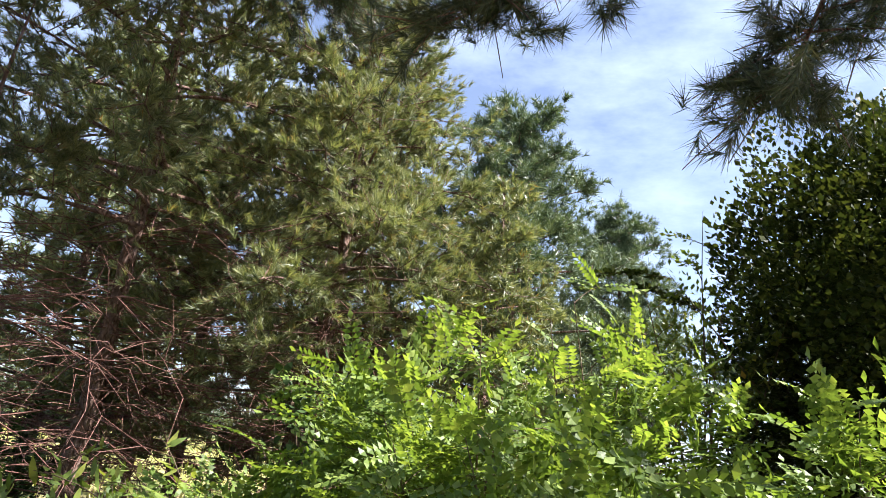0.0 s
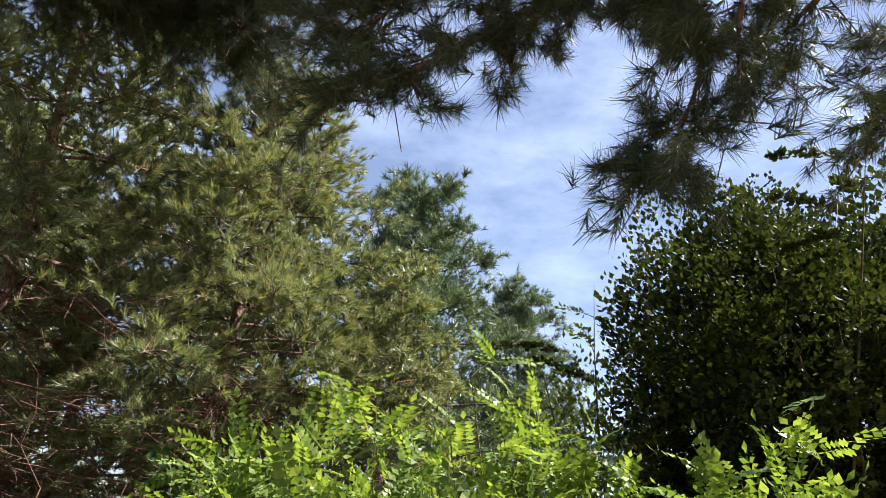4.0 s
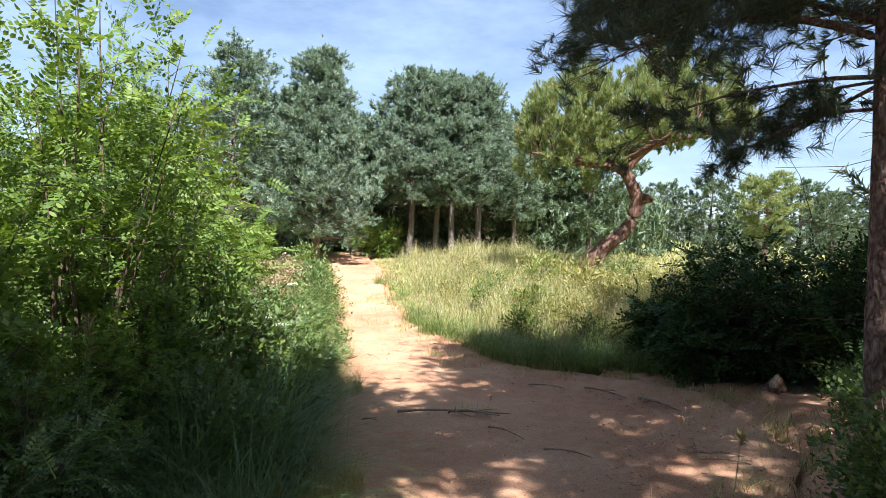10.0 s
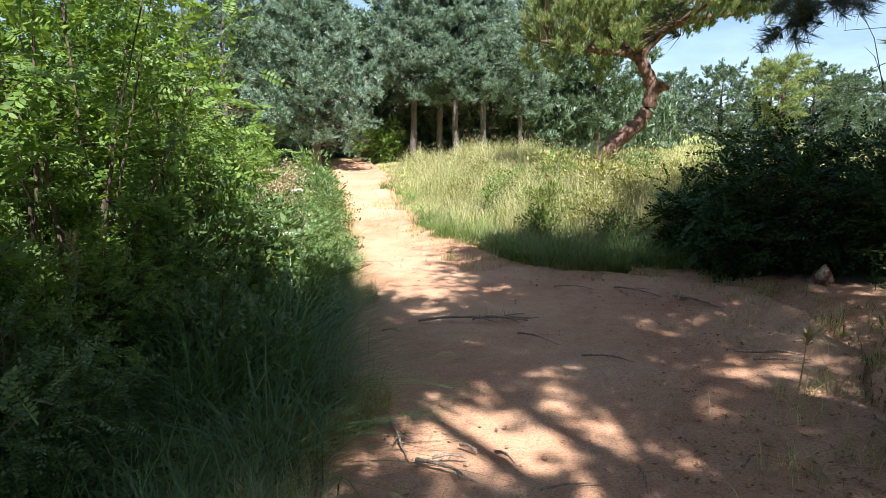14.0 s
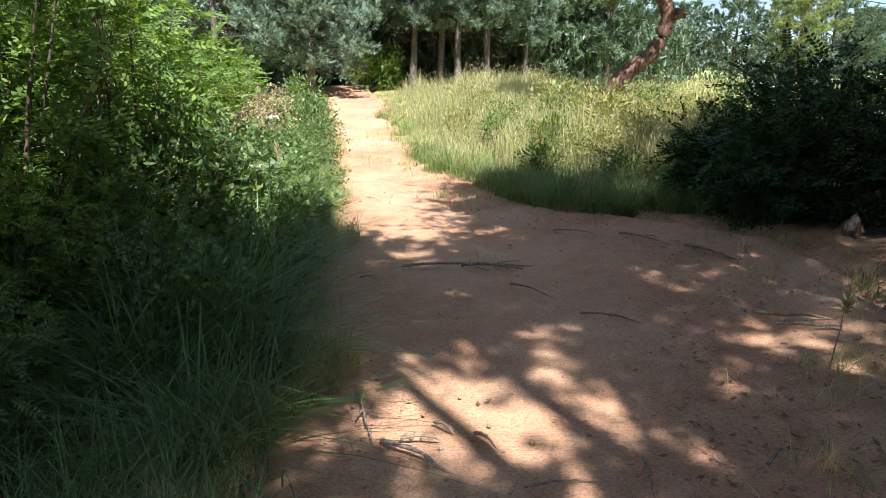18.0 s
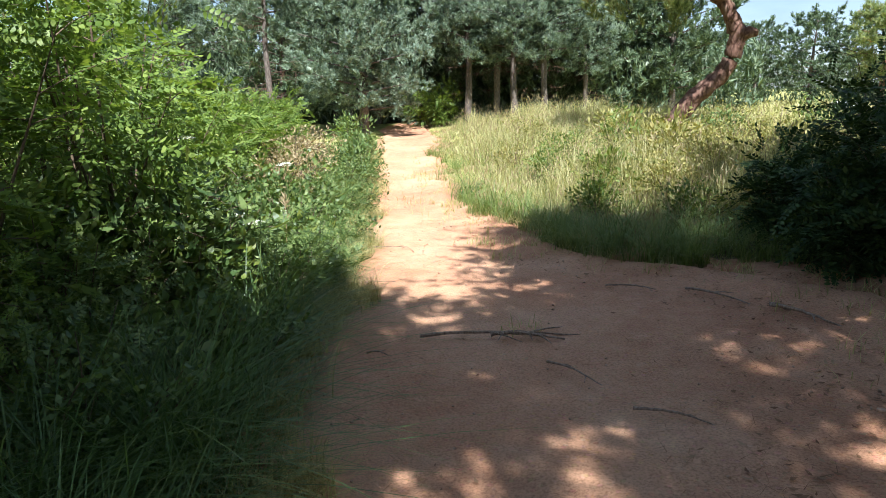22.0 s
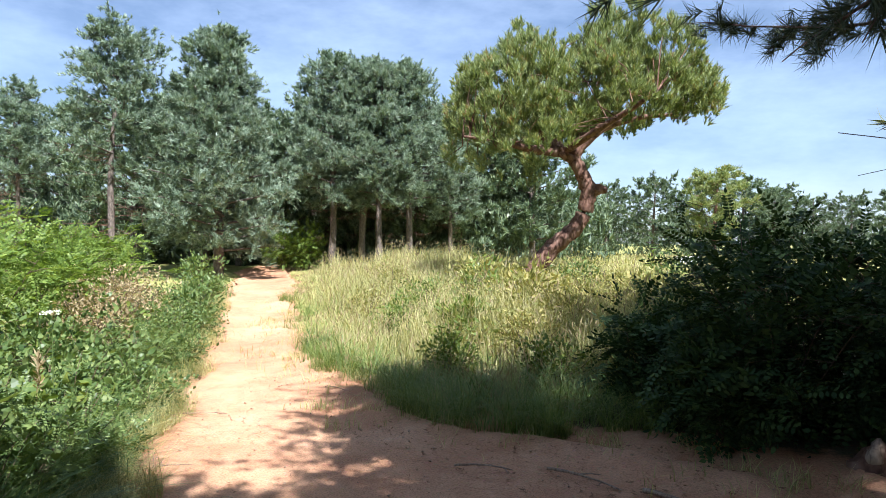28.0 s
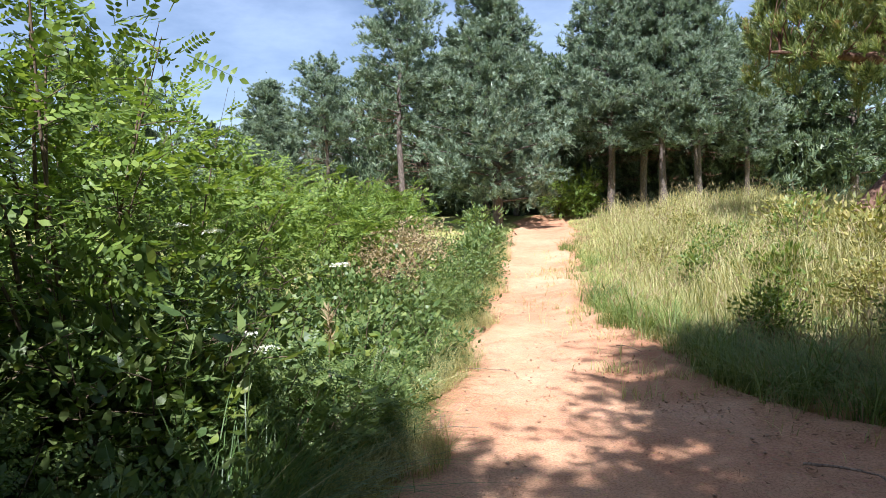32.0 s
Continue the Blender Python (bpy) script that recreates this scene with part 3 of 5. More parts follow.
def height(x, y):
    """Ground level: a low knoll where the walk begins, a rise to the pines, a bank beside the meadow."""
    x, y = np.asarray(x, float), np.asarray(y, float)
    z = 0.42 * (1 - step(-0.5, 4.2, y)) + 0.035 * np.clip(y - 14, 0, 14)
    z = z + 0.05 * np.clip(x, -3, 3) * step(4, 8, np.clip(14 - np.abs(y - 4), 0, 14) + 0 * x)
    z = z + 0.32 * step(0.3, 4.5, x - right_edge(y)) * step(8, 12, y) * (1 - step(24, 40, y))
    z = z + 0.3 * step(1.8, 4.5, x) * (1 - step(6, 10, y))
    return z + 0.03 * np.sin(x * 1.3 + 0.7 * y) * np.cos(y * 0.9 - 0.4 * x)


def gz(x, y):
    return float(height(x, y))


def axis(lo, hi, step_, far):
    n = np.geomspace(1, far / step_ / 4, 22) * step_ * 4
    return np.concatenate([lo - n[::-1], np.arange(lo, hi + 1e-6, step_), hi + n])


def build_ground():
    xs, ys = axis(-9, 10, 0.16, 1200), axis(-6, 30, 0.16, 1200)
    gx, gy = np.meshgrid(xs, ys, indexing="ij")
    inside = step(-0.12, 0.14, gx - left_edge(gy)) * step(-0.12, 0.14, right_edge(gy) - gx) * step(-14, -12, gy) * (1 - step(30, 32, gy))
    z = height(gx, gy) - 0.16 * inside
    rng = np.random.default_rng(3)
    z += 0.012 * rng.normal(size=z.shape) * (np.abs(gx) < 12)
    nx, ny = gx.shape
    i, j = np.meshgrid(np.arange(nx - 1), np.arange(ny - 1), indexing="ij")
    f = np.stack([i * ny + j, (i + 1) * ny + j, (i + 1) * ny + j + 1, i * ny + j + 1], -1).reshape(-1, 4)
    me = mesh_np("ground", np.stack([gx, gy, z], -1), f, WILD_SOIL, True)
    out = np.maximum(left_edge(gy) - gx, gx - right_edge(gy))
    rough = np.array([noise.noise((a * 0.9, b * 0.9, 1.5)) + 0.6 * noise.noise((a * 2.7, b * 2.7, 4.5)) if abs(o) < 3 else 0 for a, b, o in zip(gx.ravel(), gy.ravel(), out.ravel())]).reshape(gx.shape)
    reach = 0.3 + 0.75 * step(2.5, 4.0, gy) * (1 - step(8.6, 10.5, gy)) * (gx > 0)
    worn = 1 - step(0.0, 1.0, (out + 0.3 * rough) / reach)
    me.attributes.new("worn", "FLOAT", "POINT").data.foreach_set("value", (worn * step(-14, -12, gy) * (1 - step(29, 32, gy))).ravel().astype(np.float32))
    tagged(new("ground", me), "uneven grassy earth with dry litter", "ground", kind="structure")


def build_path():
    ys = np.arange(-13.5, 31.5, 0.07)
    us = np.linspace(0, 1, 46)
    rng = np.random.default_rng(8)
    wob = np.array([[noise.noise((0.4, v * 0.9, 3.4)) * 0.14 + noise.noise((5.5, v * 3.1, 1.4)) * 0.08, noise.noise((9.4, v * 0.8, 3.5)) * 0.14 + noise.noise((7.6, v * 3.3, 1.5)) * 0.09] for v in ys])
    l, r = left_edge(ys) + wob[:, 0], right_edge(ys) + wob[:, 1]
    gx = l[:, None] + (r - l)[:, None] * us
    gy = np.repeat(ys[:, None], len(us), 1)
    bump = np.array([[0.03 * noise.noise((a * 1.1, b * 1.1, 0)) + 0.016 * noise.noise((a * 4, b * 4, 2)) + 0.006 * noise.noise((a * 11, b * 11, 4)) for a, b in zip(ra, rb)] for ra, rb in zip(gx, gy)])
    rim = np.minimum(us, 1 - us) * (r - l)[:, None]
    z = height(gx, gy) + 0.006 + bump - 0.045 * step(0.1, 0.7, rim) - 0.05 * (1 - step(0, 0.12, rim))
    ny, nx = gx.shape
    i, j = np.meshgrid(np.arange(ny - 1), np.arange(nx - 1), indexing="ij")
    f = np.stack([i * nx + j, i * nx + j + 1, (i + 1) * nx + j + 1, (i + 1) * nx + j], -1).reshape(-1, 4)
    me = mesh_np("path", np.stack([gx, gy, z], -1), f, PATH_SOIL, True)
    tagged(new("path", me), "bare sandy orange earth path, trodden and dusty", "path", kind="structure")


build_ground()
build_path()


# ---- pines ----
def put(ob, x, y, turn=0.0, s=1.0):
    ob.matrix_basis = pose(x, y, gz(x, y), 0, 0, turn) @ Matrix.Scale(s, 4)
    return ob


def again(ob, x, y, turn=0.0, s=1.0):
    ob2 = copy_thing(ob, pose(x, y, gz(x, y), 0, 0, turn))
    ob2.scale = (s, s, s)
    return ob2


def near_pines():
    """The pines beside and above the walk."""
    p1 = pine("pine_tree", 11, 8.2, 2.5, 2.3, 74, 190, 34, 0.125, 0.0058, NEEDLE_SHADED, BARK_PINE, "tall pine with scaly grey-brown bark beside the path", 0.085,
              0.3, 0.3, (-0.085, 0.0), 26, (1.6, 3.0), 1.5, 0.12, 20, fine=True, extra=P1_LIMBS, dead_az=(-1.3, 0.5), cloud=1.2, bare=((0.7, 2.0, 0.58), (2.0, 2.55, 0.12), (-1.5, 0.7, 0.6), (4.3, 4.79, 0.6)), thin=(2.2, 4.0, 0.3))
    put(p1, 2.78, 4.7)
    p2 = pine("pine_tree", 12, 9.0, 3.1, 2.4, 64, 135, 28, 0.115, 0.0085, NEEDLE_OLIVE, BARK_PINE, "pine with a thicket of bare dead lower branches", 0.085,
              0.3, 0.25, (-0.05, 0), 150, (0.7, 3.7), 2.2, 0.15, 12, fine=True, needle_lean=(12, 48), clump=0.03, cloud=1.1)
    put(p2, 5.1, 5.5, 10)
    p3 = pine("pine_tree", 13, 7.5, 2.3, 2.3, 64, 135, 28, 0.115, 0.0085, NEEDLE_OLIVE, BARK_PINE, "olive-green pine with dead twigs under its crown", 0.09,
              0.25, 0.25, (0.02, 0), 90, (0.6, 3.2), 2.0, 0.2, 12, fine=True, needle_lean=(12, 48), clump=0.03, cloud=1.1)
    put(p3, 6.9, 4.2, 80)
    p4 = pine("pine_tree", 14, 7.5, 2.3, 2.1, 46, 120, 20, 0.15, 0.014, NEEDLE_FAR, BARK_PINE, "dark blue-green pine standing alone behind the shrubs", 0.1,
              0.25, 0.1, (0.06, 0.0), 10, (1.5, 2.8), 1.2, 0.3, 12)
    put(p4, 9.9, 3.1, 20)
    again(p4, 13.9, 1.9, 130, 0.88)["label"] = "slender blue-green pine in the distance"
    st = pine("pine_tree", 15, 8.0, 1.0, 2.2, 46, 52, 10, 0.2, 0.028, NEEDLE_OLIVE, BARK_PINE, "shaded pine of the dense stand beside the path", 0.1,
              0.25, 0.1, (0, 0), 40, (0.4, 2.6), 1.8, 0.2, 10, group="pines of the dense stand")
    put(st, 8.2, 7.4, 0)
    for x, y, a, s in ((6.2, 6.9, 90, 0.8), (8.3, 5.5, 170, 0.85), (8.0, 2.6, 250, 0.62), (6.6, 8.4, 200, 0.95), (10.5, 5.6, 60, 1.0), (8.9, 10.6, 300, 1.0), (12.6, 8.0, 100, 1.05), (12.8, 4.2, 140, 0.8), (15.5, 5.6, 260, 0.9), (11.5, 12.0, 10, 1.0), (15.5, 11.0, 75, 1.0), (9.6, -2.3, 30, 0.72), (11.5, -4.2, 110, 0.75), (10.2, -4.6, 330, 0.7),
                       (-6.5, -3.5, 50, 1.0)):
        again(st, x, y, a, s)


# limbs from each trunk's foot: some reach into view, others only shade the path
P1_LIMBS = [([(0.0, 0.0, 1.75), (0.13, 0.02, 2.5), (0.2, 0.05, 3.6), (0.25, 0.1, 5.2)], 0.042, 40, 0.3),
            ([(0, 0, 2.5), (-0.4, 0.3, 2.5), (-0.8, 0.5, 2.3), (-1.07, 0.6, 2.1)], 0.016, 90, 0.12),
            ([(0, 0, 2.7), (-0.3, 0.4, 2.7), (-0.6, 0.6, 2.6), (-0.9, 0.75, 2.45)], 0.014, 60, 0.12),
            ([(0, 0, 2.9), (-0.7, 0.1, 3.1), (-1.5, 0.15, 3.1), (-2.25, 0.2, 2.85)], 0.022, 120, 0.2),
            ([(0, 0, 3.2), (-0.6, -0.3, 3.3), (-1.2, -0.6, 3.3), (-1.9, -0.8, 3.15)], 0.022, 110, 0.2),
            ([(0, 0, 2.7), (-0.5, 0.1, 2.7), (-1.1, 0.2, 2.6), (-1.8, 0.3, 2.35)], 0.02, 80, 0.18),
            ([(0, 0, 3.3), (-0.6, 0.5, 3.6), (-1.3, 1.0, 3.7), (-2.0, 1.4, 3.5)], 0.03, 420, 0.26),
            ([(0, 0, 3.7), (-0.5, 0.7, 4.1), (-1.0, 1.4, 4.2), (-1.6, 2.0, 4.0)], 0.03, 640, 0.28),
            ([(0, 0, 3.0), (-0.8, 0.2, 3.3), (-1.5, 0.3, 3.4), (-2.1, 0.4, 3.5)], 0.03, 220, 0.24),
            ([(0, 0, 2.75), (0.1, 0.9, 2.75), (-0.1, 1.9, 2.5), (-0.55, 2.5, 2.7)], 0.02, 110, 0.15),
            # out of view: high limbs added to block sun from the path's right side
            ([(0, 0, 5.8), (0.8, -0.5, 6.4), (1.5, -1.1, 6.6), (2.1, -1.7, 6.7)], 0.035, 640, 0.32),
            ([(0, 0, 5.5), (0.9, -0.3, 6.1), (1.7, -0.8, 6.3), (2.4, -1.2, 6.4)], 0.035, 640, 0.32),
            ([(-0.3, 0, 5.8), (0.2, -0.9, 6.5), (0.7, -1.6, 6.7), (1.1, -2.2, 6.7)], 0.03, 560, 0.35),
            ([(0, 0, 5.6), (0.9, -1.0, 6.2), (1.3, -1.9, 6.4), (1.6, -2.7, 6.3)], 0.035, 800, 0.36),
            ([(0, 0, 5.4), (0.9, -0.6, 6.0), (1.4, -1.2, 6.2), (1.8, -1.8, 6.1)], 0.035, 800, 0.36),
            ([(0, 0, 5.2), (0.3, -1.2, 5.9), (0.6, -2.2, 6.1), (0.7, -3.2, 6.0)], 0.035, 900, 0.36),
            ([(0, 0, 6.0), (0.3, -1.2, 6.8), (0.7, -2.3, 7.0), (1.0, -3.3, 6.9)], 0.035, 700, 0.4),
            ([(0, 0, 6.0), (0.8, -1.0, 6.7), (1.4, -2.1, 6.9), (1.8, -3.0, 6.8)], 0.035, 700, 0.4)]
A_LIMBS = [([(0, 0, 4.4), (0.5, 0.4, 4.9), (0.72, 1.0, 4.8), (0.75, 1.2, 4.2)], 0.065, 90, 0.16),
           ([(0, 0, 4.6), (0.4, 0.9, 4.8), (0.53, 1.62, 4.47), (0.43, 2.22, 4.2), (0.31, 2.75, 3.75), (0.06, 3.3, 3.3)], 0.045, 620, 0.2),
           ([(0, 0, 4.9), (0.3, 1.2, 4.9), (0.3, 2.2, 4.65), (0.2, 2.9, 4.25), (0.2, 3.3, 3.8)], 0.04, 560, 0.22),
           ([(0, 0, 4.8), (0.45, 1.9, 4.7), (0.44, 1.77, 4.1), (0.43, 1.58, 3.7), (0.47, 1.85, 3.0)], 0.04, 520, 0.18),
           ([(0, 0, 4.7), (0.5, 1.3, 4.5), (0.5, 1.45, 3.9), (0.5, 1.5, 3.3)], 0.03, 160, 0.16),
           ([(0, 0, 4.8), (0.4, 0.5, 4.7), (0.3, 0.78, 3.9), (0.2, 0.7, 3.3)], 0.035, 130, 0.18),
           ([(0, 0, 4.2), (0.5, 0.2, 4.3), (0.9, 0.5, 4.0), (1.2, 0.7, 3.6)], 0.05, 260, 0.24),
           ([(0, 0, 4.4), (0.6, 0.6, 4.5), (0.9, 1.0, 4.3), (1.1, 1.3, 4.1)], 0.04, 200, 0.22),
           # unseen high limbs, shaped to shade path and pine; two bare for streaks
           ([(0.3, 1.3, 7.4), (0.3, 2.0, 8.4), (0.8, 3.0, 8.7), (1.1, 3.9, 8.6)], 0.05, 560, 0.45),
           ([(0.3, 1.2, 7.2), (0.0, 2.4, 8.2), (0.4, 3.5, 8.4), (0.6, 4.5, 8.2)], 0.05, 560, 0.45),
           ([(0, 0, 5.6), (0.2, 1.3, 6.6), (0.3, 2.3, 6.7), (0.4, 3.2, 6.5)], 0.05, 460, 0.42),
           ([(0.1, 0.7, 6.2), (-0.6, 1.6, 7.0), (-1.1, 2.4, 7.3), (-1.6, 3.0, 7.2)], 0.075, 8, 0.15),
           ([(0.2, 1.0, 6.4), (-0.3, 2.8, 6.8), (-0.8, 3.9, 6.7), (-1.2, 4.8, 6.4)], 0.05, 520, 0.42),
           ([(0, 0, 5.8), (-0.2, 1.5, 6.5), (-0.3, 2.8, 6.6), (-0.3, 3.8, 6.4)], 0.05, 460, 0.42),
           ([(0, 0, 6.0), (-0.9, 1.2, 6.9), (-1.6, 2.1, 7.0), (-2.0, 2.9, 6.8), (-2.1, 3.6, 6.5)], 0.075, 8, 0.15)]
# unseen canopy, built only to shade the path round a sunlit gap
C_LIMBS = [([(0, 0, 5.8), (1.4, 0.3, 6.6), (2.9, 1.3, 6.7), (3.9, 2.6, 6.4)], 0.05, 900, 0.32),
           ([(0, 0, 5.6), (0.1, 1.8, 6.2), (1.0, 2.85, 6.4), (2.4, 3.3, 6.3)], 0.05, 1000, 0.3),
           ([(0, 0, 5.8), (0.3, 2.4, 6.4), (0.8, 3.6, 6.5), (1.7, 4.5, 6.4)], 0.05, 1100, 0.36),
           ([(0, 0, 5.7), (-0.1, 2.4, 6.3), (0.0, 3.7, 6.4), (0.3, 4.8, 6.3)], 0.05, 1100, 0.36),
           ([(0, 0, 5.5), (-0.5, 1.6, 6.1), (-0.8, 2.6, 6.2), (-0.8, 3.5, 6.1)], 0.05, 1000, 0.32),
           ([(0, 0, 5.6), (0.1, 1.8, 6.2), (0.5, 2.8, 6.3), (1.0, 3.4, 6.2)], 0.05, 1000, 0.32)]


def shade_pines():
    """Spreading pines overhead: one hangs into view, unseen ones added to shade the path."""
    a = pine("pine_tree", 21, 10.2, 6.4, 2.0, 36, 90, 36, 0.13, 0.005, NEEDLE_SHADED, BARK_PINE, "old pine whose heavy limbs hang low overhead", 0.12,
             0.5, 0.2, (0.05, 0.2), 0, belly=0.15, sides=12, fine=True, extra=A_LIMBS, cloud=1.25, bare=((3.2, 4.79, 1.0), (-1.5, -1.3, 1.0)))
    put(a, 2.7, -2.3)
    b = pine("pine_tree", 22, 10.2, 5.4, 2.9, 44, 110, 16, 0.17, 0.026, NEEDLE_SHADED, BARK_PINE, "unseen tall spreading pine behind the start of the path, for shade", 0.18,
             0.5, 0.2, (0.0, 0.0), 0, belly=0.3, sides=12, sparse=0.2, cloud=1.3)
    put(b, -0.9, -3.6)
    # another unseen copy, for fuller shade on the near path
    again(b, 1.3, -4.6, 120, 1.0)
    # out of view, added to carry the shading canopy
    c = pine("pine_tree", 23, 9.4, 5.6, 1.3, 26, 100, 16, 0.16, 0.022, NEEDLE_SHADED, BARK_PINE, "unseen tall pine, its long limbs added to shade the path", 0.15,
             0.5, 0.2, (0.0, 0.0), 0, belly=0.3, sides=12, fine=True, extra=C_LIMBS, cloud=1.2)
    put(c, 0.2, -2.2)
    # unseen, added to cut skylight from the left
    again(b, -5.4, -1.2, 70, 0.95)


def far_pines():
    """The blue-green pines at the end of the path and round the field."""
    f1 = pine("pine_tree", 31, 7.5, 2.2, 2.0, 56, 118, 15, 0.14, 0.024, NEEDLE_BLUE, BARK_GREY, "blue-green pine with a bare lower trunk at the path's end", 0.12,
              0.3, 0.05, (0.0, 0), 10, (1.2, 2.6), 1.0, 0.25, 10, "pines at the end of the path", needle_lean=(12, 62), upward=0.9)
    put(f1, -3.6, 26.7)
    for x, y, a, s in ((-2.6, 27.6, 80, 1.0), (-1.9, 26.8, 160, 0.96), (-0.9, 27.4, 240, 0.96), (0.6, 29.5, 300, 0.72)):
        again(f1, x, y, a, s)
    f2 = pine("pine_tree", 32, 7.7, 0.7, 2.55, 80, 140, 15, 0.145, 0.026, NEEDLE_BLUE, BARK_GREY, "broad dense blue-green pine clothed almost to the ground", 0.15,
              0.22, 0.0, (0.0, 0), 0, belly=0.25, needle_lean=(12, 62), upward=0.9)
    put(f2, -6.7, 23.8)
    again(f2, -8.4, 27.5, 120, 0.9)
    f3 = pine("pine_tree", 33, 7.4, 3.4, 1.8, 32, 110, 15, 0.14, 0.024, NEEDLE_BLUE, BARK_GREY, "thin-crowned pine with a bare twiggy trunk", 0.1,
              0.4, -0.1, (0.02, 0), 40, (1.4, 3.8), 1.6, 0.35, needle_lean=(12, 62), upward=0.9)
    put(f3, -9.5, 22.8)
    again(f3, -16.0, 28.5, 140, 0.92)
    again(f2, -19.8, 29.5, 30, 0.85)
    bg = pine("pine_tree", 34, 6.0, 0.4, 2.7, 40, 62, 9, 0.22, 0.055, NEEDLE_FAR, BARK_GREY, "distant blue-green pine in the wood round the field", 0.13,
              0.55, 0.0, (0, 0), 0, belly=0.45, needle_lean=(12, 62), upward=0.9, group="pines of the wood round the field")
    put(bg, 2.6, 33.0)
    rp = pine("pine_tree", 35, 5.4, 1.3, 2.3, 30, 70, 8, 0.26, 0.04, NEEDLE_RED, BARK_RED, "round-headed olive pine with layered limbs beyond the field", 0.14,
              0.6, 0.1, (0.02, 0), 0, belly=0.55, cloud=0.7)
    put(rp, 14.2, 37.0, 0, 0.86)
    rng = np.random.default_rng(77)
    spots = [(-13 + 2.5 * i, 34 + rng.uniform(-2, 4)) for i in range(8)] + [(-30 + 3.2 * i, 36 + rng.uniform(-2, 4)) for i in range(5)]
    spots += [(3 + 2.7 * i + rng.uniform(-0.8, 0.8), 57 - 0.35 * i + rng.uniform(-4, 4)) for i in range(20)]
    spots += [(60 + rng.uniform(-4, 4), 48 - 3.6 * i) for i in range(11)] + [(4.0, 50), (8, 52), (36, 40), (42, 33)]
    spots += [(-12.5 + 2.0 * i, 30.6 + rng.uniform(-0.6, 1.4)) for i in range(8)]
    spots += [(-20, 12), (-17, 18), (-21, 5), (-14, -8), (-4, -14), (6, -16), (20, -9), (21, -2), (22, 4)]
    for x, y in spots:
        again(bg, x + rng.uniform(-0.6, 0.6), y, rng.uniform(0, 360), rng.uniform(0.76, 0.96) if y > 42 else rng.uniform(0.9, 1.15))


def twisted_pine():
    """The old red pine in the meadow: crooked trunk and a flat, wide crown."""
    rng = np.random.default_rng(41)
    x0, y0 = 2.67, 18.8
    ob = thing("twisted_pine_tree", x0, y0, gz(x0, y0), "old red pine, crooked trunk, broad flat crown, in the meadow", "pine tree")
    ob.scale = (1.18, 1.18, 1.18)
    t = Tubes(14)

    def rod(pts, radii, n=30):
        pts = np.array(pts, float)
        s, q = np.linspace(0, 1, len(pts)), np.linspace(0, 1, n)
        p = np.stack([np.interp(q, s, pts[:, c]) for c in range(3)], 1)
        for _ in range(2):
            p[1:-1] = (p[:-2] + 2 * p[1:-1] + p[2:]) / 4
        t.add(p, np.interp(q, s, radii), 1 + 0.09 * rng.normal(size=(n, 14)))

    rod([(-0.3, 0, -0.3), (-0.15, 0, 0.3), (0.25, 0.05, 0.8), (0.7, 0.1, 1.15), (0.92, 0.1, 1.5), (0.98, 0.05, 1.95), (0.8, 0, 2.35), (0.62, 0, 2.62), (0.25, 0.05, 2.78)],
        [0.23, 0.2, 0.17, 0.155, 0.15, 0.16, 0.13, 0.12, 0.1], 44)
    rod([(0.98, 0.05, 1.9), (1.15, 0, 1.98), (1.32, -0.02, 1.95)], [0.13, 0.11, 0.06], 8)
    part("trunk", t.mesh("trunk", BARK_RED), ob)
    t = Tubes(8)

    def limb(pts, radii, n=14):
        pts = np.array(pts, float)
        s, q = np.linspace(0, 1, len(pts)), np.linspace(0, 1, n)
        p = np.stack([np.interp(q, s, pts[:, c]) for c in range(3)], 1)
        p[1:-1] = (p[:-2] + 2 * p[1:-1] + p[2:]) / 4
        t.add(p, np.interp(q, s, radii), 1 + 0.08 * rng.normal(size=(n, 8)))
        return p

    heads = [limb([(0.3, 0.05, 2.76), (-0.2, 0.1, 2.75), (-0.7, 0.1, 2.95), (-1.3, 0, 3.0)], [0.11, 0.1, 0.07, 0.03]),
             limb([(0.35, 0.05, 2.7), (-0.3, -0.5, 2.7), (-1.0, -0.9, 2.8), (-1.6, -1.0, 2.85)], [0.09, 0.07, 0.05, 0.02]),
             limb([(0.65, 0, 2.55), (0.78, 0, 2.85), (1.25, 0, 3.25), (2.0, 0.1, 3.45), (2.7, 0.1, 3.5)], [0.12, 0.11, 0.09, 0.06, 0.03]),
             limb([(0.2, 0.05, 2.78), (0.0, 0.1, 3.2), (0.3, 0.2, 3.7), (0.2, 0.1, 4.3)], [0.11, 0.1, 0.07, 0.03]),
             limb([(0.8, 0, 2.85), (0.9, 0.3, 3.4), (1.2, 0.6, 3.9), (1.3, 0.6, 4.4)], [0.09, 0.08, 0.05, 0.03]),
             limb([(0.4, 0, 2.75), (0.5, 0.8, 3.0), (0.3, 1.6, 3.3), (0.5, 2.1, 3.5)], [0.09, 0.07, 0.05, 0.02]),
             limb([(0.5, 0, 2.75), (0.9, -0.8, 3.0), (1.4, -1.5, 3.3), (1.7, -1.9, 3.5)], [0.09, 0.07, 0.05, 0.02])]
    pl, dr = [], []
    n = 1500
    a, rr = rng.uniform(0, 6.28, n), np.sqrt(rng.uniform(0, 1, n))
    cx, cy = 0.78 + rr * 2.7 * np.cos(a), rr * 2.25 * np.sin(a)
    lump = np.array([noise.noise((p * 0.8, q * 0.8, 7.3)) + 0.6 * noise.noise((p * 2.1, q * 2.1, 3.4)) for p, q in zip(cx, cy)])
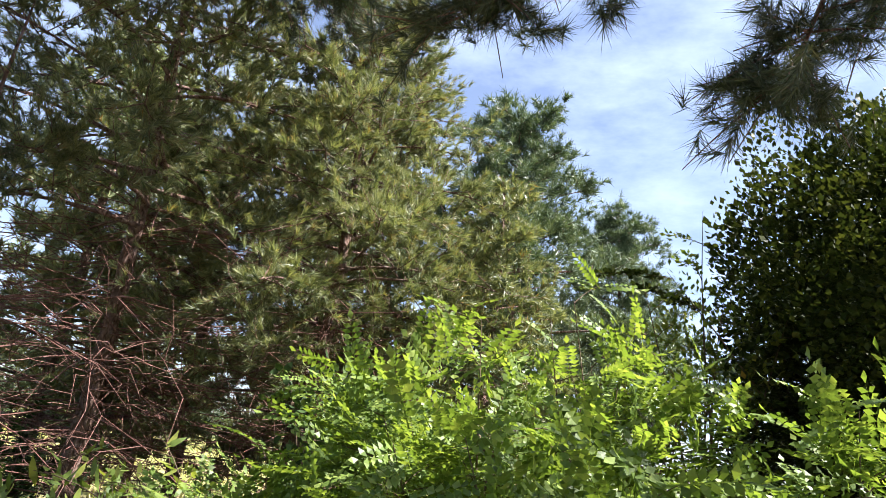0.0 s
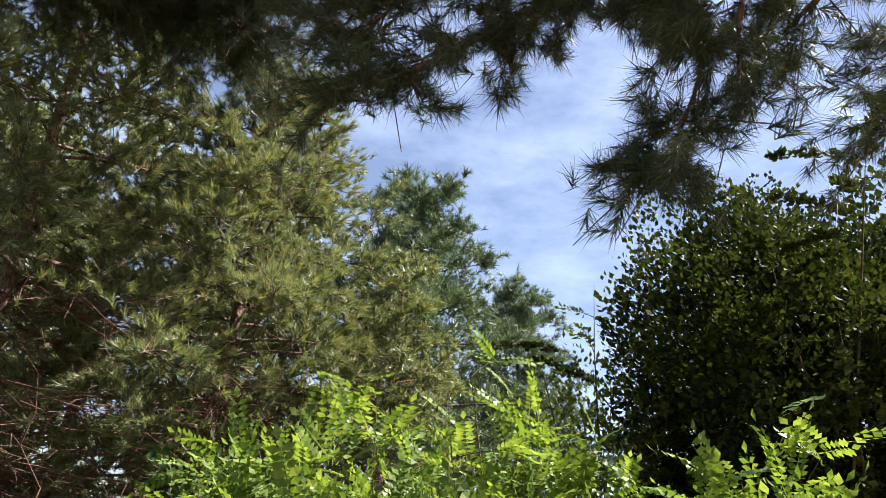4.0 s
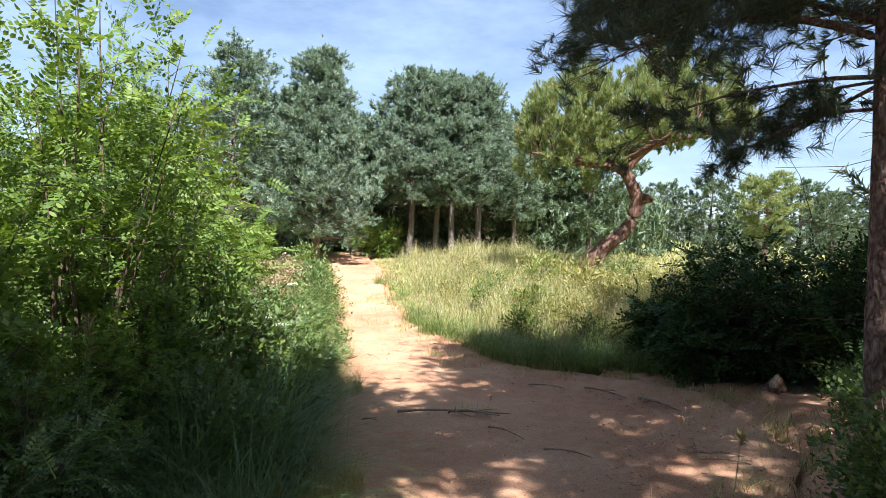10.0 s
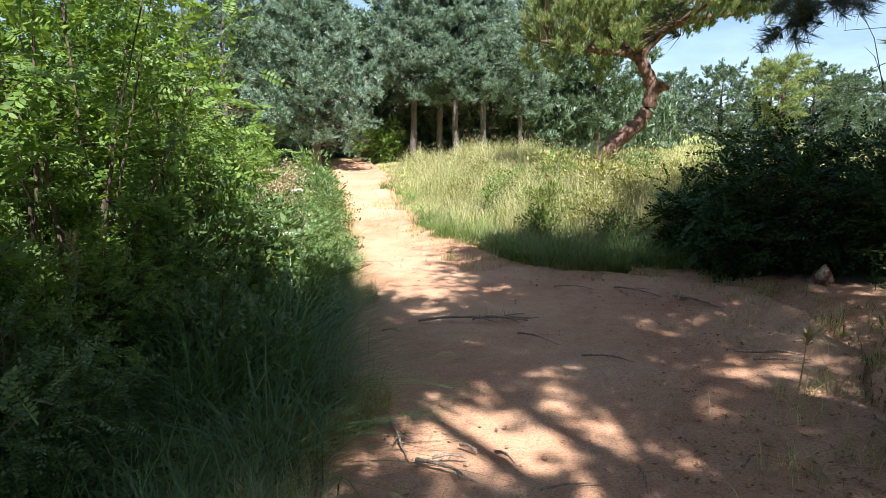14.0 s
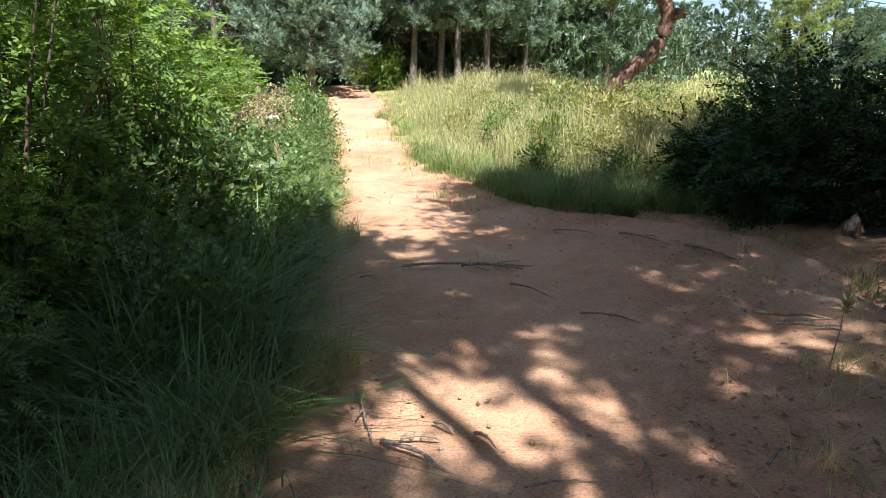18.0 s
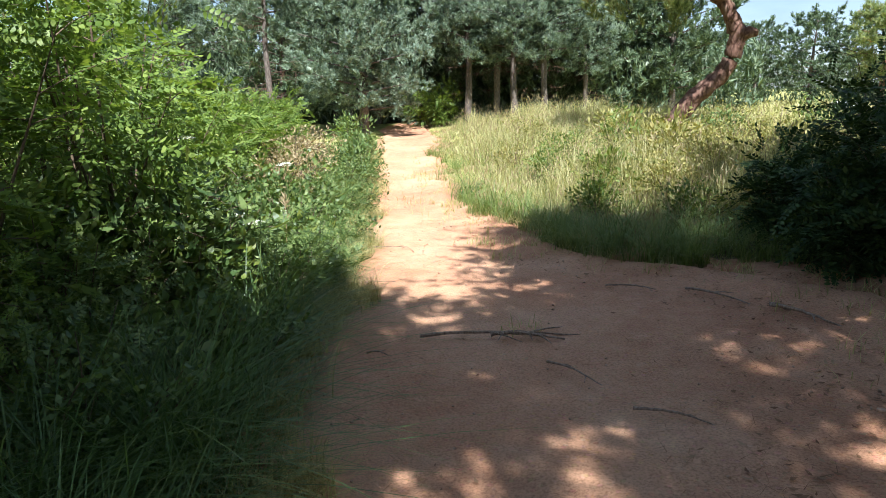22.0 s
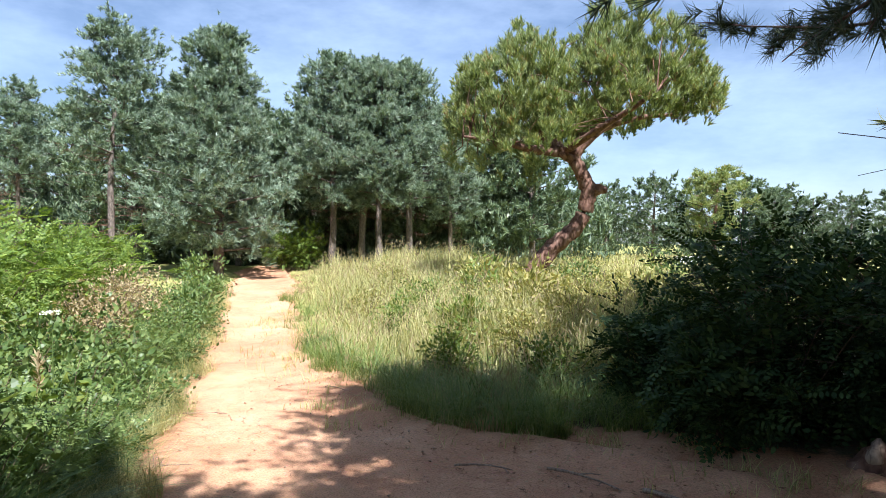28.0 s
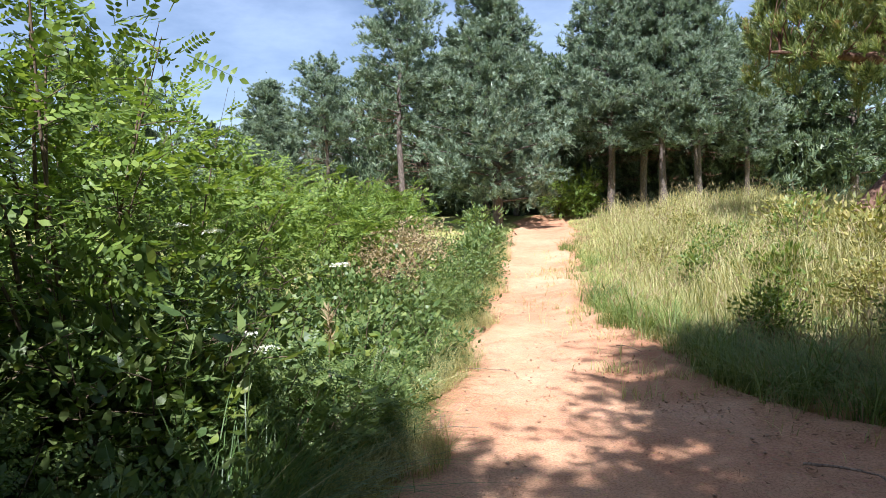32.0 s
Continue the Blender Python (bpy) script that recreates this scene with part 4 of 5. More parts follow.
    ceil_ = 3.6 + 1.75 * np.clip(1 - rr ** 2, 0, 1) ** 0.6 + 0.8 * lump
    floor_ = 2.95 + 0.5 * rr ** 2 * (cx > 0.6) + 0.4 * lump - 0.75 * (cx < 0.3) * rr - 0.15 * (cy < 0)
    c = np.stack([cx, cy, floor_ + (ceil_ - floor_) * rng.uniform(0, 1, n) ** 0.5], 1)
    gap = np.array([noise.noise(tuple(q * 1.5)) for q in c])
    c = c[gap > -0.22]
    k = 12
    o = unit(rng.normal(size=(len(c) * k, 3)) + [0, 0, 0.35])
    p = np.repeat(c, k, 0) + o * rng.uniform(0.04, 0.17, (len(o), 1)) * np.repeat(rng.uniform(0.6, 1.25, (len(c), 1)), k, 0)
    out = unit(np.repeat(c - [0.7, 0, 2.9], k, 0) * [0.5, 0.5, 0.8])
    d = o * 0.55 + out * 0.35 + np.array([0, 0, 0.85])
    v, f = tufts(rng, p, d, 15, 0.115, 0.0155, lean=(8, 46))
    part("crown", mesh_np("crown", v, f, NEEDLE_RED), ob, "dense yellow-green needle crown")
    joints = np.concatenate(heads)
    for q in rng.choice(len(p), 150, replace=False):
        b = joints[np.argmin(((joints - p[q]) ** 2).sum(1))]
        m = (b + p[q]) / 2 + rng.normal(size=3) * 0.08
        t.add(np.stack([b, m, p[q]]), [0.014, 0.009, 0.004])
    part("branchwork", t.mesh("branchwork", BARK_RED), ob)


near_pines()
shade_pines()
far_pines()
twisted_pine()


# ---- shrubs and broadleaf growth ----
def shrubs_right():
    """Beside the walk's first half: locusts, vines and weeds below the pines."""
    lab = "bright green locust shrub with feathery paired leaflets"
    for i, (x, y, h, r, n) in enumerate(((3.75, 1.15, 2.15, 0.85, 520), (3.6, 2.0, 1.4, 0.7, 400), (3.7, -0.75, 1.95, 0.75, 420), (4.5, 0.35, 2.2, 0.9, 480), (3.0, 0.2, 1.6, 0.7, 380), (4.6, 1.9, 1.9, 0.9, 420))):
        shrub("locust_shrub", 100 + i, x, y, gz(x, y), h, r, n * 1.9, LOCUST, LEAF_LOCUST, lab, 10, group="locust shrubs")
    for i, (x, y, h, r, n) in enumerate(((2.95, 2.95, 1.5, 0.8, 520), (3.9, 3.3, 1.4, 0.8, 380))):
        shrub("layered_shrub", 120 + i, x, y, gz(x, y), h, r, n * 3, LANCE, LEAF_YELLOW, "yellow-green shrub with layered pointed leaves under the pines", 10)
    for i, (x, y, h, r, n) in enumerate(((2.45, 2.2, 0.95, 0.7, 1900), (2.5, 1.2, 1.1, 0.7, 1900), (2.4, 3.3, 0.8, 0.6, 1700), (3.2, 4.1, 0.9, 0.8, 1900), (3.9, 4.9, 1.0, 0.8, 1700), (2.5, 0.2, 1.2, 0.7, 1700), (2.7, -0.9, 1.3, 0.7, 1700), (4.7, 3.9, 1.1, 0.9, 1700), (2.5, 4.15, 0.6, 0.4, 1300), (3.05, 5.0, 0.7, 0.55, 1500), (3.3, 5.5, 0.7, 0.6, 1400), (3.4, 3.3, 1.0, 0.7, 1700), (2.2, 2.9, 0.6, 0.5, 1200), (2.3, 3.65, 0.9, 0.5, 1300), (2.75, 3.85, 0.95, 0.5, 1300), (3.2, 3.8, 1.0, 0.6, 1300))):
        shrub("leafy_weeds", 140 + i, x, y, gz(x, y), h, r, n * 1.8, SMALL, LEAF_WEED, "tangle of small-leaved green weeds under the pines", 16, "weeds", "weeds under the pines")
    # leaves coloured dark for the shade under the pine
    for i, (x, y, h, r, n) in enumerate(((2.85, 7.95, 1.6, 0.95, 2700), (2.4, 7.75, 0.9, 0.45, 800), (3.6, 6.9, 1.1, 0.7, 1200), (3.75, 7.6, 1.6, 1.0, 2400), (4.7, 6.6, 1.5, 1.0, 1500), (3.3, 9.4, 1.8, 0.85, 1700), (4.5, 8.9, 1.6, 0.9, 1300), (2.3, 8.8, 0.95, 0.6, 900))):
        shrub("shaded_shrub", 160 + i, x, y, gz(x, y), h, r, n * 0.36, LOCUST_BIG, LEAF_SHADED, "green shrub beside the path, the shade on it put into its leaf colour", 14, group="dark shrubs")
    shrub("broadleaf_tree", 170, 6.6, -1.65, gz(6.6, -1.65), 5.0, 2.0, 105000, BROAD, LEAF_TREE_SHADED, "dense broadleaf tree, its shade and sunlit yellow-green edges put into leaf colour", 18, "tree", size=(0.45, 0.85), fill=0.85)
    shrub("broadleaf_tree", 171, 8.3, -3.2, gz(8.3, -3.2), 5.8, 2.4, 26000, BROAD, LEAF_TREE_SHADED, "broadleaf tree with shade-darkened leaf colour closing off the thicket", 16, "tree", size=(0.9, 1.4), fill=0.8)
    shrub("yellowing_shrub", 172, 6.4, 0.0, gz(6.4, 0.0), 3.5, 0.95, 5200, SMALL, LEAF_YELLOW, "small-leaved yellowing shrub behind the locusts", 14, size=(0.9, 1.4))
    shrub("climbing_vine", 173, 5.3, 2.9, gz(5.3, 2.9), 2.5, 0.55, 900, OVAL, LEAF_SHADED, "glossy broad-leaved vine round a pine trunk", 9, "vine", size=(1.0, 1.6))


def shrubs_left():
    lab = "tall green locust with feathery leaflets on the bank"
    for i, (x, y, h, r, n) in enumerate(((-3.0, 4.75, 4.3, 1.0, 620), (-2.95, 5.95, 3.6, 0.9, 420), (-4.0, 6.9, 3.1, 1.0, 560), (-4.4, 8.3, 3.0, 1.0, 520), (-4.9, 10.2, 2.4, 1.0, 460), (-3.2, 3.1, 2.6, 0.9, 420), (-3.6, 1.2, 2.6, 1.0, 380), (-3.9, 5.6, 3.5, 1.0, 540), (-4.0, 3.9, 3.2, 1.0, 420))):
        shrub("locust_tree", 200 + i, x, y, gz(x, y), h, r, n * (1.5 if i < 3 else 1.9), LOCUST_BIG if i < 3 else LOCUST, LEAF_LOCUST, lab, 11, "tree", "locusts on the bank")
    for i, (x, y, h, r, n) in enumerate(((-5.2, 12.4, 1.9, 1.0, 420), (-6.0, 14.6, 1.8, 1.1, 420), (-6.6, 9.0, 2.2, 1.2, 380), (-5.9, 5.5, 2.5, 1.2, 380), (-7.2, 17.5, 1.8, 1.2, 360), (-8.2, 13.0, 2.0, 1.3, 360), (-10.0, 17.0, 2.2, 1.5, 360), (-9.0, 8.0, 2.6, 1.6, 380), (-11.5, 20.5, 2.0, 1.6, 340), (-8.2, 4.0, 2.6, 1.5, 320))):
        shrub("locust_shrub", 220 + i, x, y, gz(x, y), h, r, n * 2.2, LOCUST, LEAF_LOCUST, "bright green locust shrub among tall weeds", 11, group="locust shrubs")
    for i, (x, y, h, r, n) in enumerate(((-2.6, 5.9, 1.35, 0.75, 1500), (-3.1, 7.6, 1.3, 0.8, 1500), (-3.2, 9.3, 1.15, 0.75, 1500), (-2.75, 4.2, 1.5, 0.7, 1500), (-3.3, 5.2, 1.7, 0.8, 1500), (-3.0, 3.3, 1.5, 0.75, 1300), (-3.9, 4.6, 2.0, 0.9, 1500), (-4.4, 6.0, 2.1, 0.9, 1400))):
        if i < 3:
            shrub("broadleaf_shrub", 240 + i, x, y, gz(x, y), h, r, n * 2.2, OVAL, LEAF_WEED, "broad-leaved green shrub at the edge of the path", 13, group="broadleaf shrubs", size=(0.5, 0.85))
        else:
            shrub("feathery_shrub", 240 + i, x, y, gz(x, y), h, r, n * 1.1, FINE, LEAF_LOCUST, "green shrub with fine feathery leaves filling the bank", 13, group="feathery shrubs", size=(0.6, 1.0))
    for i, (x, y, h, r, n) in enumerate(((-1.95, 4.5, 0.85, 0.55, 1400), (-2.15, 6.6, 0.85, 0.6, 1600), (-2.6, 8.3, 0.85, 0.6, 1600), (-3.1, 10.6, 0.8, 0.65, 1500), (-3.7, 12.5, 0.8, 0.7, 1300), (-2.3, 3.2, 1.0, 0.6, 1300), (-4.6, 15.0, 0.8, 0.7, 1200), (-2.2, 1.8, 1.1, 0.7, 1200), (-1.75, 5.6, 0.6, 0.45, 1300), (-2.0, 7.4, 0.6, 0.45, 1300), (-2.5, 9.3, 0.6, 0.5, 1200), (-2.75, 6.2, 1.1, 0.6, 1500), (-3.0, 11.5, 0.6, 0.5, 1200), (-2.4, 5.0, 1.1, 0.6, 1500), (-3.6, 13.7, 0.6, 0.5, 1000))):
        shrub("leafy_weeds", 260 + i, x, y, gz(x, y), h, r, n * (0.5 if i % 2 else 1.8), FINE if i % 2 else SMALL, LEAF_WEED, "tall leafy weeds along the path's edge", 16, "weeds", "weeds along the path")
    for i, (x, y, h, r, n) in enumerate(((-2.0, 5.25, 0.75, 0.45, 420), (-2.3, 6.15, 0.95, 0.5, 480), (-2.05, 6.85, 0.7, 0.4, 380), (-2.5, 7.15, 1.0, 0.5, 460), (-2.45, 7.75, 0.85, 0.45, 420), (-2.85, 8.7, 0.95, 0.5, 420), (-3.0, 9.9, 0.85, 0.5, 400), (-3.5, 10.9, 0.9, 0.5, 380))):
        shrub("broadleaf_weed", 300 + i, x, y, gz(x, y), h, r, n, OVAL, LEAF_YELLOW if i % 3 == 1 else LEAF_WEED, "leafy weed with large oval green leaves on the verge", 9, "weeds", "large-leaved weeds on the verge", size=(0.7, 1.25))
    for i, (x, y, h, r, n) in enumerate(((-2.65, 6.25, 1.75, 0.7, 1300), (-3.2, 7.0, 1.6, 0.7, 1200), (-2.75, 5.2, 1.5, 0.6, 900))):
        shrub("pointed_shrub", 320 + i, x, y, gz(x, y), h, r, n, LANCE, LEAF_YELLOW if i == 1 else LEAF_WEED, "dark shrub with large pointed leaves and yellowing tips", 12, size=(0.8, 1.5))
    for i, (x, y, h, r, n) in enumerate(((-4.7, 27.4, 1.75, 0.9, 620), (-5.7, 28.2, 1.7, 0.9, 520))):
        shrub("bright_shrub", 280 + i, x, y, gz(x, y), h, r, n, LOCUST, LEAF_LOCUST, "bright green shrub where the path enters the pines", 12)


shrubs_right()
shrubs_left()


# ---- grass ----
def blades(rng, x, y, h, w, bend, segs=3):
    """Grass blades as thin bent strips."""
    n = len(x)
    a = rng.uniform(0, 6.28, n)
    lean = bend * rng.uniform(0.2, 1.0, n)
    d = np.stack([np.cos(a), np.sin(a)], 1)
    side = np.stack([-d[:, 1], d[:, 0]], 1) * (w * rng.uniform(0.7, 1.3, n))[:, None] / 2
    z0 = height(x, y) - 0.04
    vs = []
    for k in range(segs + 1):
        u = k / segs
        c = np.stack([x, y], 1) + d * (lean * h * u * u)[:, None]
        zz = z0 + h * (u - 0.35 * lean * u * u)
        if k < segs:
            vs += [np.concatenate([c - side * (1 - u * 0.7), zz[:, None]], 1), np.concatenate([c + side * (1 - u * 0.7), zz[:, None]], 1)]
        else:
            vs.append(np.concatenate([c, zz[:, None]], 1))
    k = len(vs)
    v = np.stack(vs, 1).reshape(-1, 3)
    tf = []
    for s in range(segs - 1):
        b = 2 * s
        tf += [[b, b + 1, b + 3], [b, b + 3, b + 2]]
    tf.append([k - 3, k - 2, k - 1])
    f = np.array(tf)[None] + (np.arange(n) * k)[:, None, None]
    return v, f.reshape(-1, 3)


def ragged(y, k):
    return np.array([noise.noise((k + 0.37, v * 1.1, 0.41)) * 0.5 + noise.noise((k + 0.61, v * 3.5, 5.43)) * 0.3 for v in y])


def grass():
    rng = np.random.default_rng(50)
    # the seeding meadow
    n = 92000
    y = 7.5 + 18 * rng.uniform(0, 1, n) ** 1.5
    x = right_edge(y) + 0.1 + ragged(y, 2) + np.abs(rng.normal(size=n)) * 0.12 + rng.uniform(0, 1, n) ** 1.2 * np.clip(2.5 + (y - 8) * 0.75, 2.5, 8)
    thin = np.array([noise.noise((p * 0.55, q * 0.55, 1)) + 0.6 * noise.noise((p * 1.7, q * 1.7, 6)) for p, q in zip(x, y)])
    front = np.array([8.2 + 0.5 * noise.noise((p * 1.1, 3.4, 8.4)) + 0.35 * noise.noise((p * 3.3, 5.4, 8.6)) for p in x]) + 0.6 * step(1.0, 1.9, x)
    keep = (y > front) & (thin > -0.85) & ((x - right_edge(y) > 1.2) | (np.array([noise.noise((p * 2.6, q * 2.6, 4)) for p, q in zip(x, y)]) > -0.3))
    x, y, thin, front = x[keep], y[keep], thin[keep], front[keep]
    n = len(x)
    h = np.clip(0.56 + 0.62 * thin, 0.28, 1.15) * rng.uniform(0.45, 1.2, n) * (0.2 + 0.8 * step(0, 1.5, x - right_edge(y))) * (0.3 + 0.7 * step(0, 1.3, y - front))
    dry = rng.random(n) < 0.72 + 0.3 * thin
    v, f = blades(rng, x[~dry], y[~dry], h[~dry] * 0.85, 0.0045 + 0.00045 * y[~dry], 1.0)
    tagged(new("meadow_greens", mesh_np("meadow_greens", v, f, GRASS_GREEN)), "green blades among the seeding meadow grass", "grass", kind="stuff")
    v, f = blades(rng, x[dry], y[dry], h[dry], 0.0032 + 0.00045 * y[dry], 0.7)
    tagged(new("meadow_grass", mesh_np("meadow_grass", v, f, GRASS_DRY)), "tall seeding yellow-green meadow grass", "grass", kind="stuff")
    k = rng.random(n) < 0.2
    hv, hf = leaf_blade(0.1, 0.012, 0.3, 1)
    hd = rng.normal(size=(k.sum(), 3)) * 0.45 + [0, 0, 1]
    hp = np.stack([x[k], y[k], height(x[k], y[k]) + h[k] * 0.9], 1)
    v, f = spread(hv, hf, frames(hd, rng.uniform(0, 6, k.sum())), hp, rng.uniform(0.6, 1.3, k.sum()))
    tagged(new("seed_heads", mesh_np("seed_heads", v, f, SEED_HEAD)), "pale brown seed heads above the meadow grass", "grass", kind="stuff")
    # green fringe along the meadow's edge
    n = 14000
    y = 8.2 + rng.uniform(0, 1, n) ** 1.6 * 12
    x = right_edge(y) + ragged(y, 2) + np.abs(rng.normal(size=n)) * 0.4 - 0.06
    keep = np.array([noise.noise((p * 2.2, q * 2.2, 9.4)) for p, q in zip(x, y)]) > 0.1
    x, y = x[keep], y[keep]
    v, f = blades(rng, x, y, rng.uniform(0.08, 0.45, len(x)), 0.007, 1.2)
    tagged(new("green_grass", mesh_np("green_grass", v, f, GRASS_GREEN)), "green grass tufts along the meadow's edge", "grass", kind="stuff")
    # thin dry tufts that stray out of the meadow on to the bare soil
    n = 13000
    y = 2.8 + rng.uniform(0, 1, n) ** 1.1 * 15.5
    x = right_edge(y) + ragged(y, 2) + 0.2 - np.abs(rng.normal(size=n)) * 0.42
    keep = np.array([noise.noise((p * 3.4, q * 3.4, 12)) for p, q in zip(x, y)]) > 0.12
    x, y = x[keep], y[keep]
    v, f = blades(rng, x, y, rng.uniform(0.03, 0.22, len(x)), 0.006, 1.3)
    tagged(new("straggling_grass", mesh_np("straggling_grass", v, f, GRASS_DRY)), "thin dry tufts straying from the meadow on to bare soil", "grass", kind="stuff")
    # the left verge, green behind and straw-coloured along the path
    n = 11000
    y = 1.0 + 21 * rng.uniform(0, 1, n) ** 1.6
    x = left_edge(y) - 0.12 + ragged(y, 4) - np.abs(rng.normal(size=n)) * 0.5
    v, f = blades(rng, x, y, rng.uniform(0.14, 0.68, n), 0.0065, 1.55, 5)
    tagged(new("shaded_verge_grass", mesh_np("shaded_verge_grass", v, f, GRASS_SHADE)), "long arching green grass on the path's verge", "grass", kind="stuff")
    n = 24000
    y = 2.5 + 16 * rng.uniform(0, 1, n) ** 1.4
    x = left_edge(y) + 0.12 + ragged(y, 4) - np.abs(rng.normal(size=n)) * 0.27
    keep = np.array([noise.noise((p * 3.0, q * 3.0, 15)) for p, q in zip(x, y)]) > -0.22
    x, y = x[keep], y[keep]
    n = len(x)
    v, f = blades(rng, x, y, rng.uniform(0.05, 0.46, n), 0.0045, 1.3, 3)
    tagged(new("straw_grass", mesh_np("straw_grass", v, f, GRASS_DRY)), "dry straw-coloured grass at the path's edge", "grass", kind="stuff")
    # low growth under the pines
    n = 16000
    x, y = rng.uniform(1.9, 7.5, n), rng.uniform(-2.5, 6.2, n)
    keep = x > right_edge(y) - 0.1
    x, y = x[keep], y[keep]
    v, f = blades(rng, x, y, rng.uniform(0.06, 0.4, len(x)) * (0.3 + 0.7 * step(0.1, 0.9, x - right_edge(y))), 0.009, 0.9)
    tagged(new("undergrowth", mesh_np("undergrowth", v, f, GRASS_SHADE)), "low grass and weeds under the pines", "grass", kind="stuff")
    # the open field
    n = 24000
    y = 10 + 50 * rng.uniform(0, 1, n)
    x = rng.uniform(4.5, 50, n)
    v, f = blades(rng, x, y, rng.uniform(0.15, 0.4, n), 0.06, 0.6, 2)
    tagged(new("field_grass", mesh_np("field_grass", v, f, GRASS_DRY)), "short yellow-green grass of the open field", "grass", kind="stuff")


def long_tussocks():
    """Arching tussocks at the shady verge, and small ones in the path."""
    for i, (x, y, h, n) in enumerate(((-1.6, 4.6, 0.9, 320), (-1.75, 4.0, 0.9, 320), (-1.35, 4.35, 0.75, 260), (-1.55, 5.1, 0.8, 280), (-1.2, 3.5, 0.7, 240), (-1.75, 5.9, 0.75, 260), (-2.35, 8.0, 0.6, 220), (-2.2, 7.1, 0.65, 260), (-2.5, 8.8, 0.6, 240), (-2.8, 9.8, 0.55, 220), (-1.95, 6.3, 0.7, 260), (-3.1, 11.0, 0.5, 200), (0.55, 8.85, 0.42, 240), (0.05, 9.75, 0.5, 240), (-1.42, 5.45, 0.3, 150), (-1.55, 6.05, 0.36, 170), (-1.68, 6.65, 0.34, 170), (-1.9, 7.35, 0.36, 170), (-2.1, 8.3, 0.36, 170), (-2.35, 9.2, 0.36, 150), (-0.5, 11.0, 0.5, 220), (1.6, 8.6, 0.5, 200), (0.25, 9.25, 0.38, 180), (0.95, 8.5, 0.4, 200), (1.25, 8.75, 0.55, 220), (-0.2, 10.35, 0.4, 170), (-0.95, 11.7, 0.45, 170), (2.1, 8.3, 0.45, 190), (-1.5, 12.8, 0.45, 160), (0.7, 9.2, 0.6, 220))):
        rng = np.random.default_rng(300 + i)
        ob = thing("grass_tussock", x, y, gz(x, y) - 0.02, "arching tussock of long green grass at the path's edge", "grass", "grass tussocks")
        px, py = rng.normal(size=n) * 0.11, rng.normal(size=n) * 0.11
        v, f = blades(rng, px + x, py + y, h * rng.uniform(0.65, 1.3, n), 0.009, 1.7, 6)
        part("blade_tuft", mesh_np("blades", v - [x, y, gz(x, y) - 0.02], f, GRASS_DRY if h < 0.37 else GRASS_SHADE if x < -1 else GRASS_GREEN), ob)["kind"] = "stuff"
    for i, (x, y, n) in enumerate(((-0.82, 9.5, 60), (-0.5, 8.85, 40), (-1.6, 12.2, 50), (-2.9, 15.8, 60), (-0.1, 6.75, 26))):
        rng = np.random.default_rng(330 + i)
        ob = thing("grass_sprig", x, y, gz(x, y) - 0.03, "small dry sprig of grass growing in the path", "grass", "sprigs in the path")
        px, py = rng.normal(size=n) * 0.09, rng.normal(size=n) * 0.07
        v, f = blades(rng, px + x, py + y, rng.uniform(0.06, 0.17, n), 0.007, 1.2, 3)
        part("blade_tuft", mesh_np("blades", v - [x, y, gz(x, y) - 0.03], f, GRASS_DRY), ob)["kind"] = "stuff"


grass()
long_tussocks()


# ---- small things on and beside the path ----
def ground_top(x, y):
    """The trodden surface: a little below the land's level inside the path."""
    inside = step(0.1, 0.7, min(x - left_edge(y), right_edge(y) - x))
    return gz(x, y) + 0.006 - 0.045 * float(inside)


def rod_thing(name, label, category, a, b, r, seed, forks=2, group="", mat=None, arch=0.02):
    """A fallen stick: crooked, tapering, with broken side twigs."""
    rng = np.random.default_rng(seed)
    mx, my = (a[0] + b[0]) / 2, (a[1] + b[1]) / 2
    z = ground_top(mx, my) + r * 0.7 + 0.012
    ob = thing(name, mx, my, z, label, category, group)
    s = np.linspace(0, 1, 12)
    pa, pb = np.array([a[0] - mx, a[1] - my, 0]), np.array([b[0] - mx, b[1] - my, 0])
    ln = np.linalg.norm(pb - pa)
    p = pa + s[:, None] * (pb - pa) + np.cumsum(rng.normal(size=(12, 3)) * [0.012, 0.012, 0.003], 0) * ln
    p[:, 2] += arch * np.sin(s * np.pi)
    t = Tubes(7)
    t.add(p, np.linspace(r, r * 0.35, 12), 1 + 0.12 * rng.normal(size=(12, 7)))
    part("stick", t.mesh("stick", mat or STICK), ob)
    for i in range(forks):
        j = rng.integers(3, 10)
        t = Tubes(5)
        d = unit((pb - pa) / ln + rng.normal(size=3) * [0.8, 0.8, 0.1]) * ln * rng.uniform(0.1, 0.3)
        t.add(np.stack([p[j], p[j] + d * 0.5 + [0, 0, 0.008], p[j] + d]), [r * 0.5, r * 0.4, r * 0.2])
        part("side_twig", t.mesh("side_twig", mat or STICK), ob)
    return ob


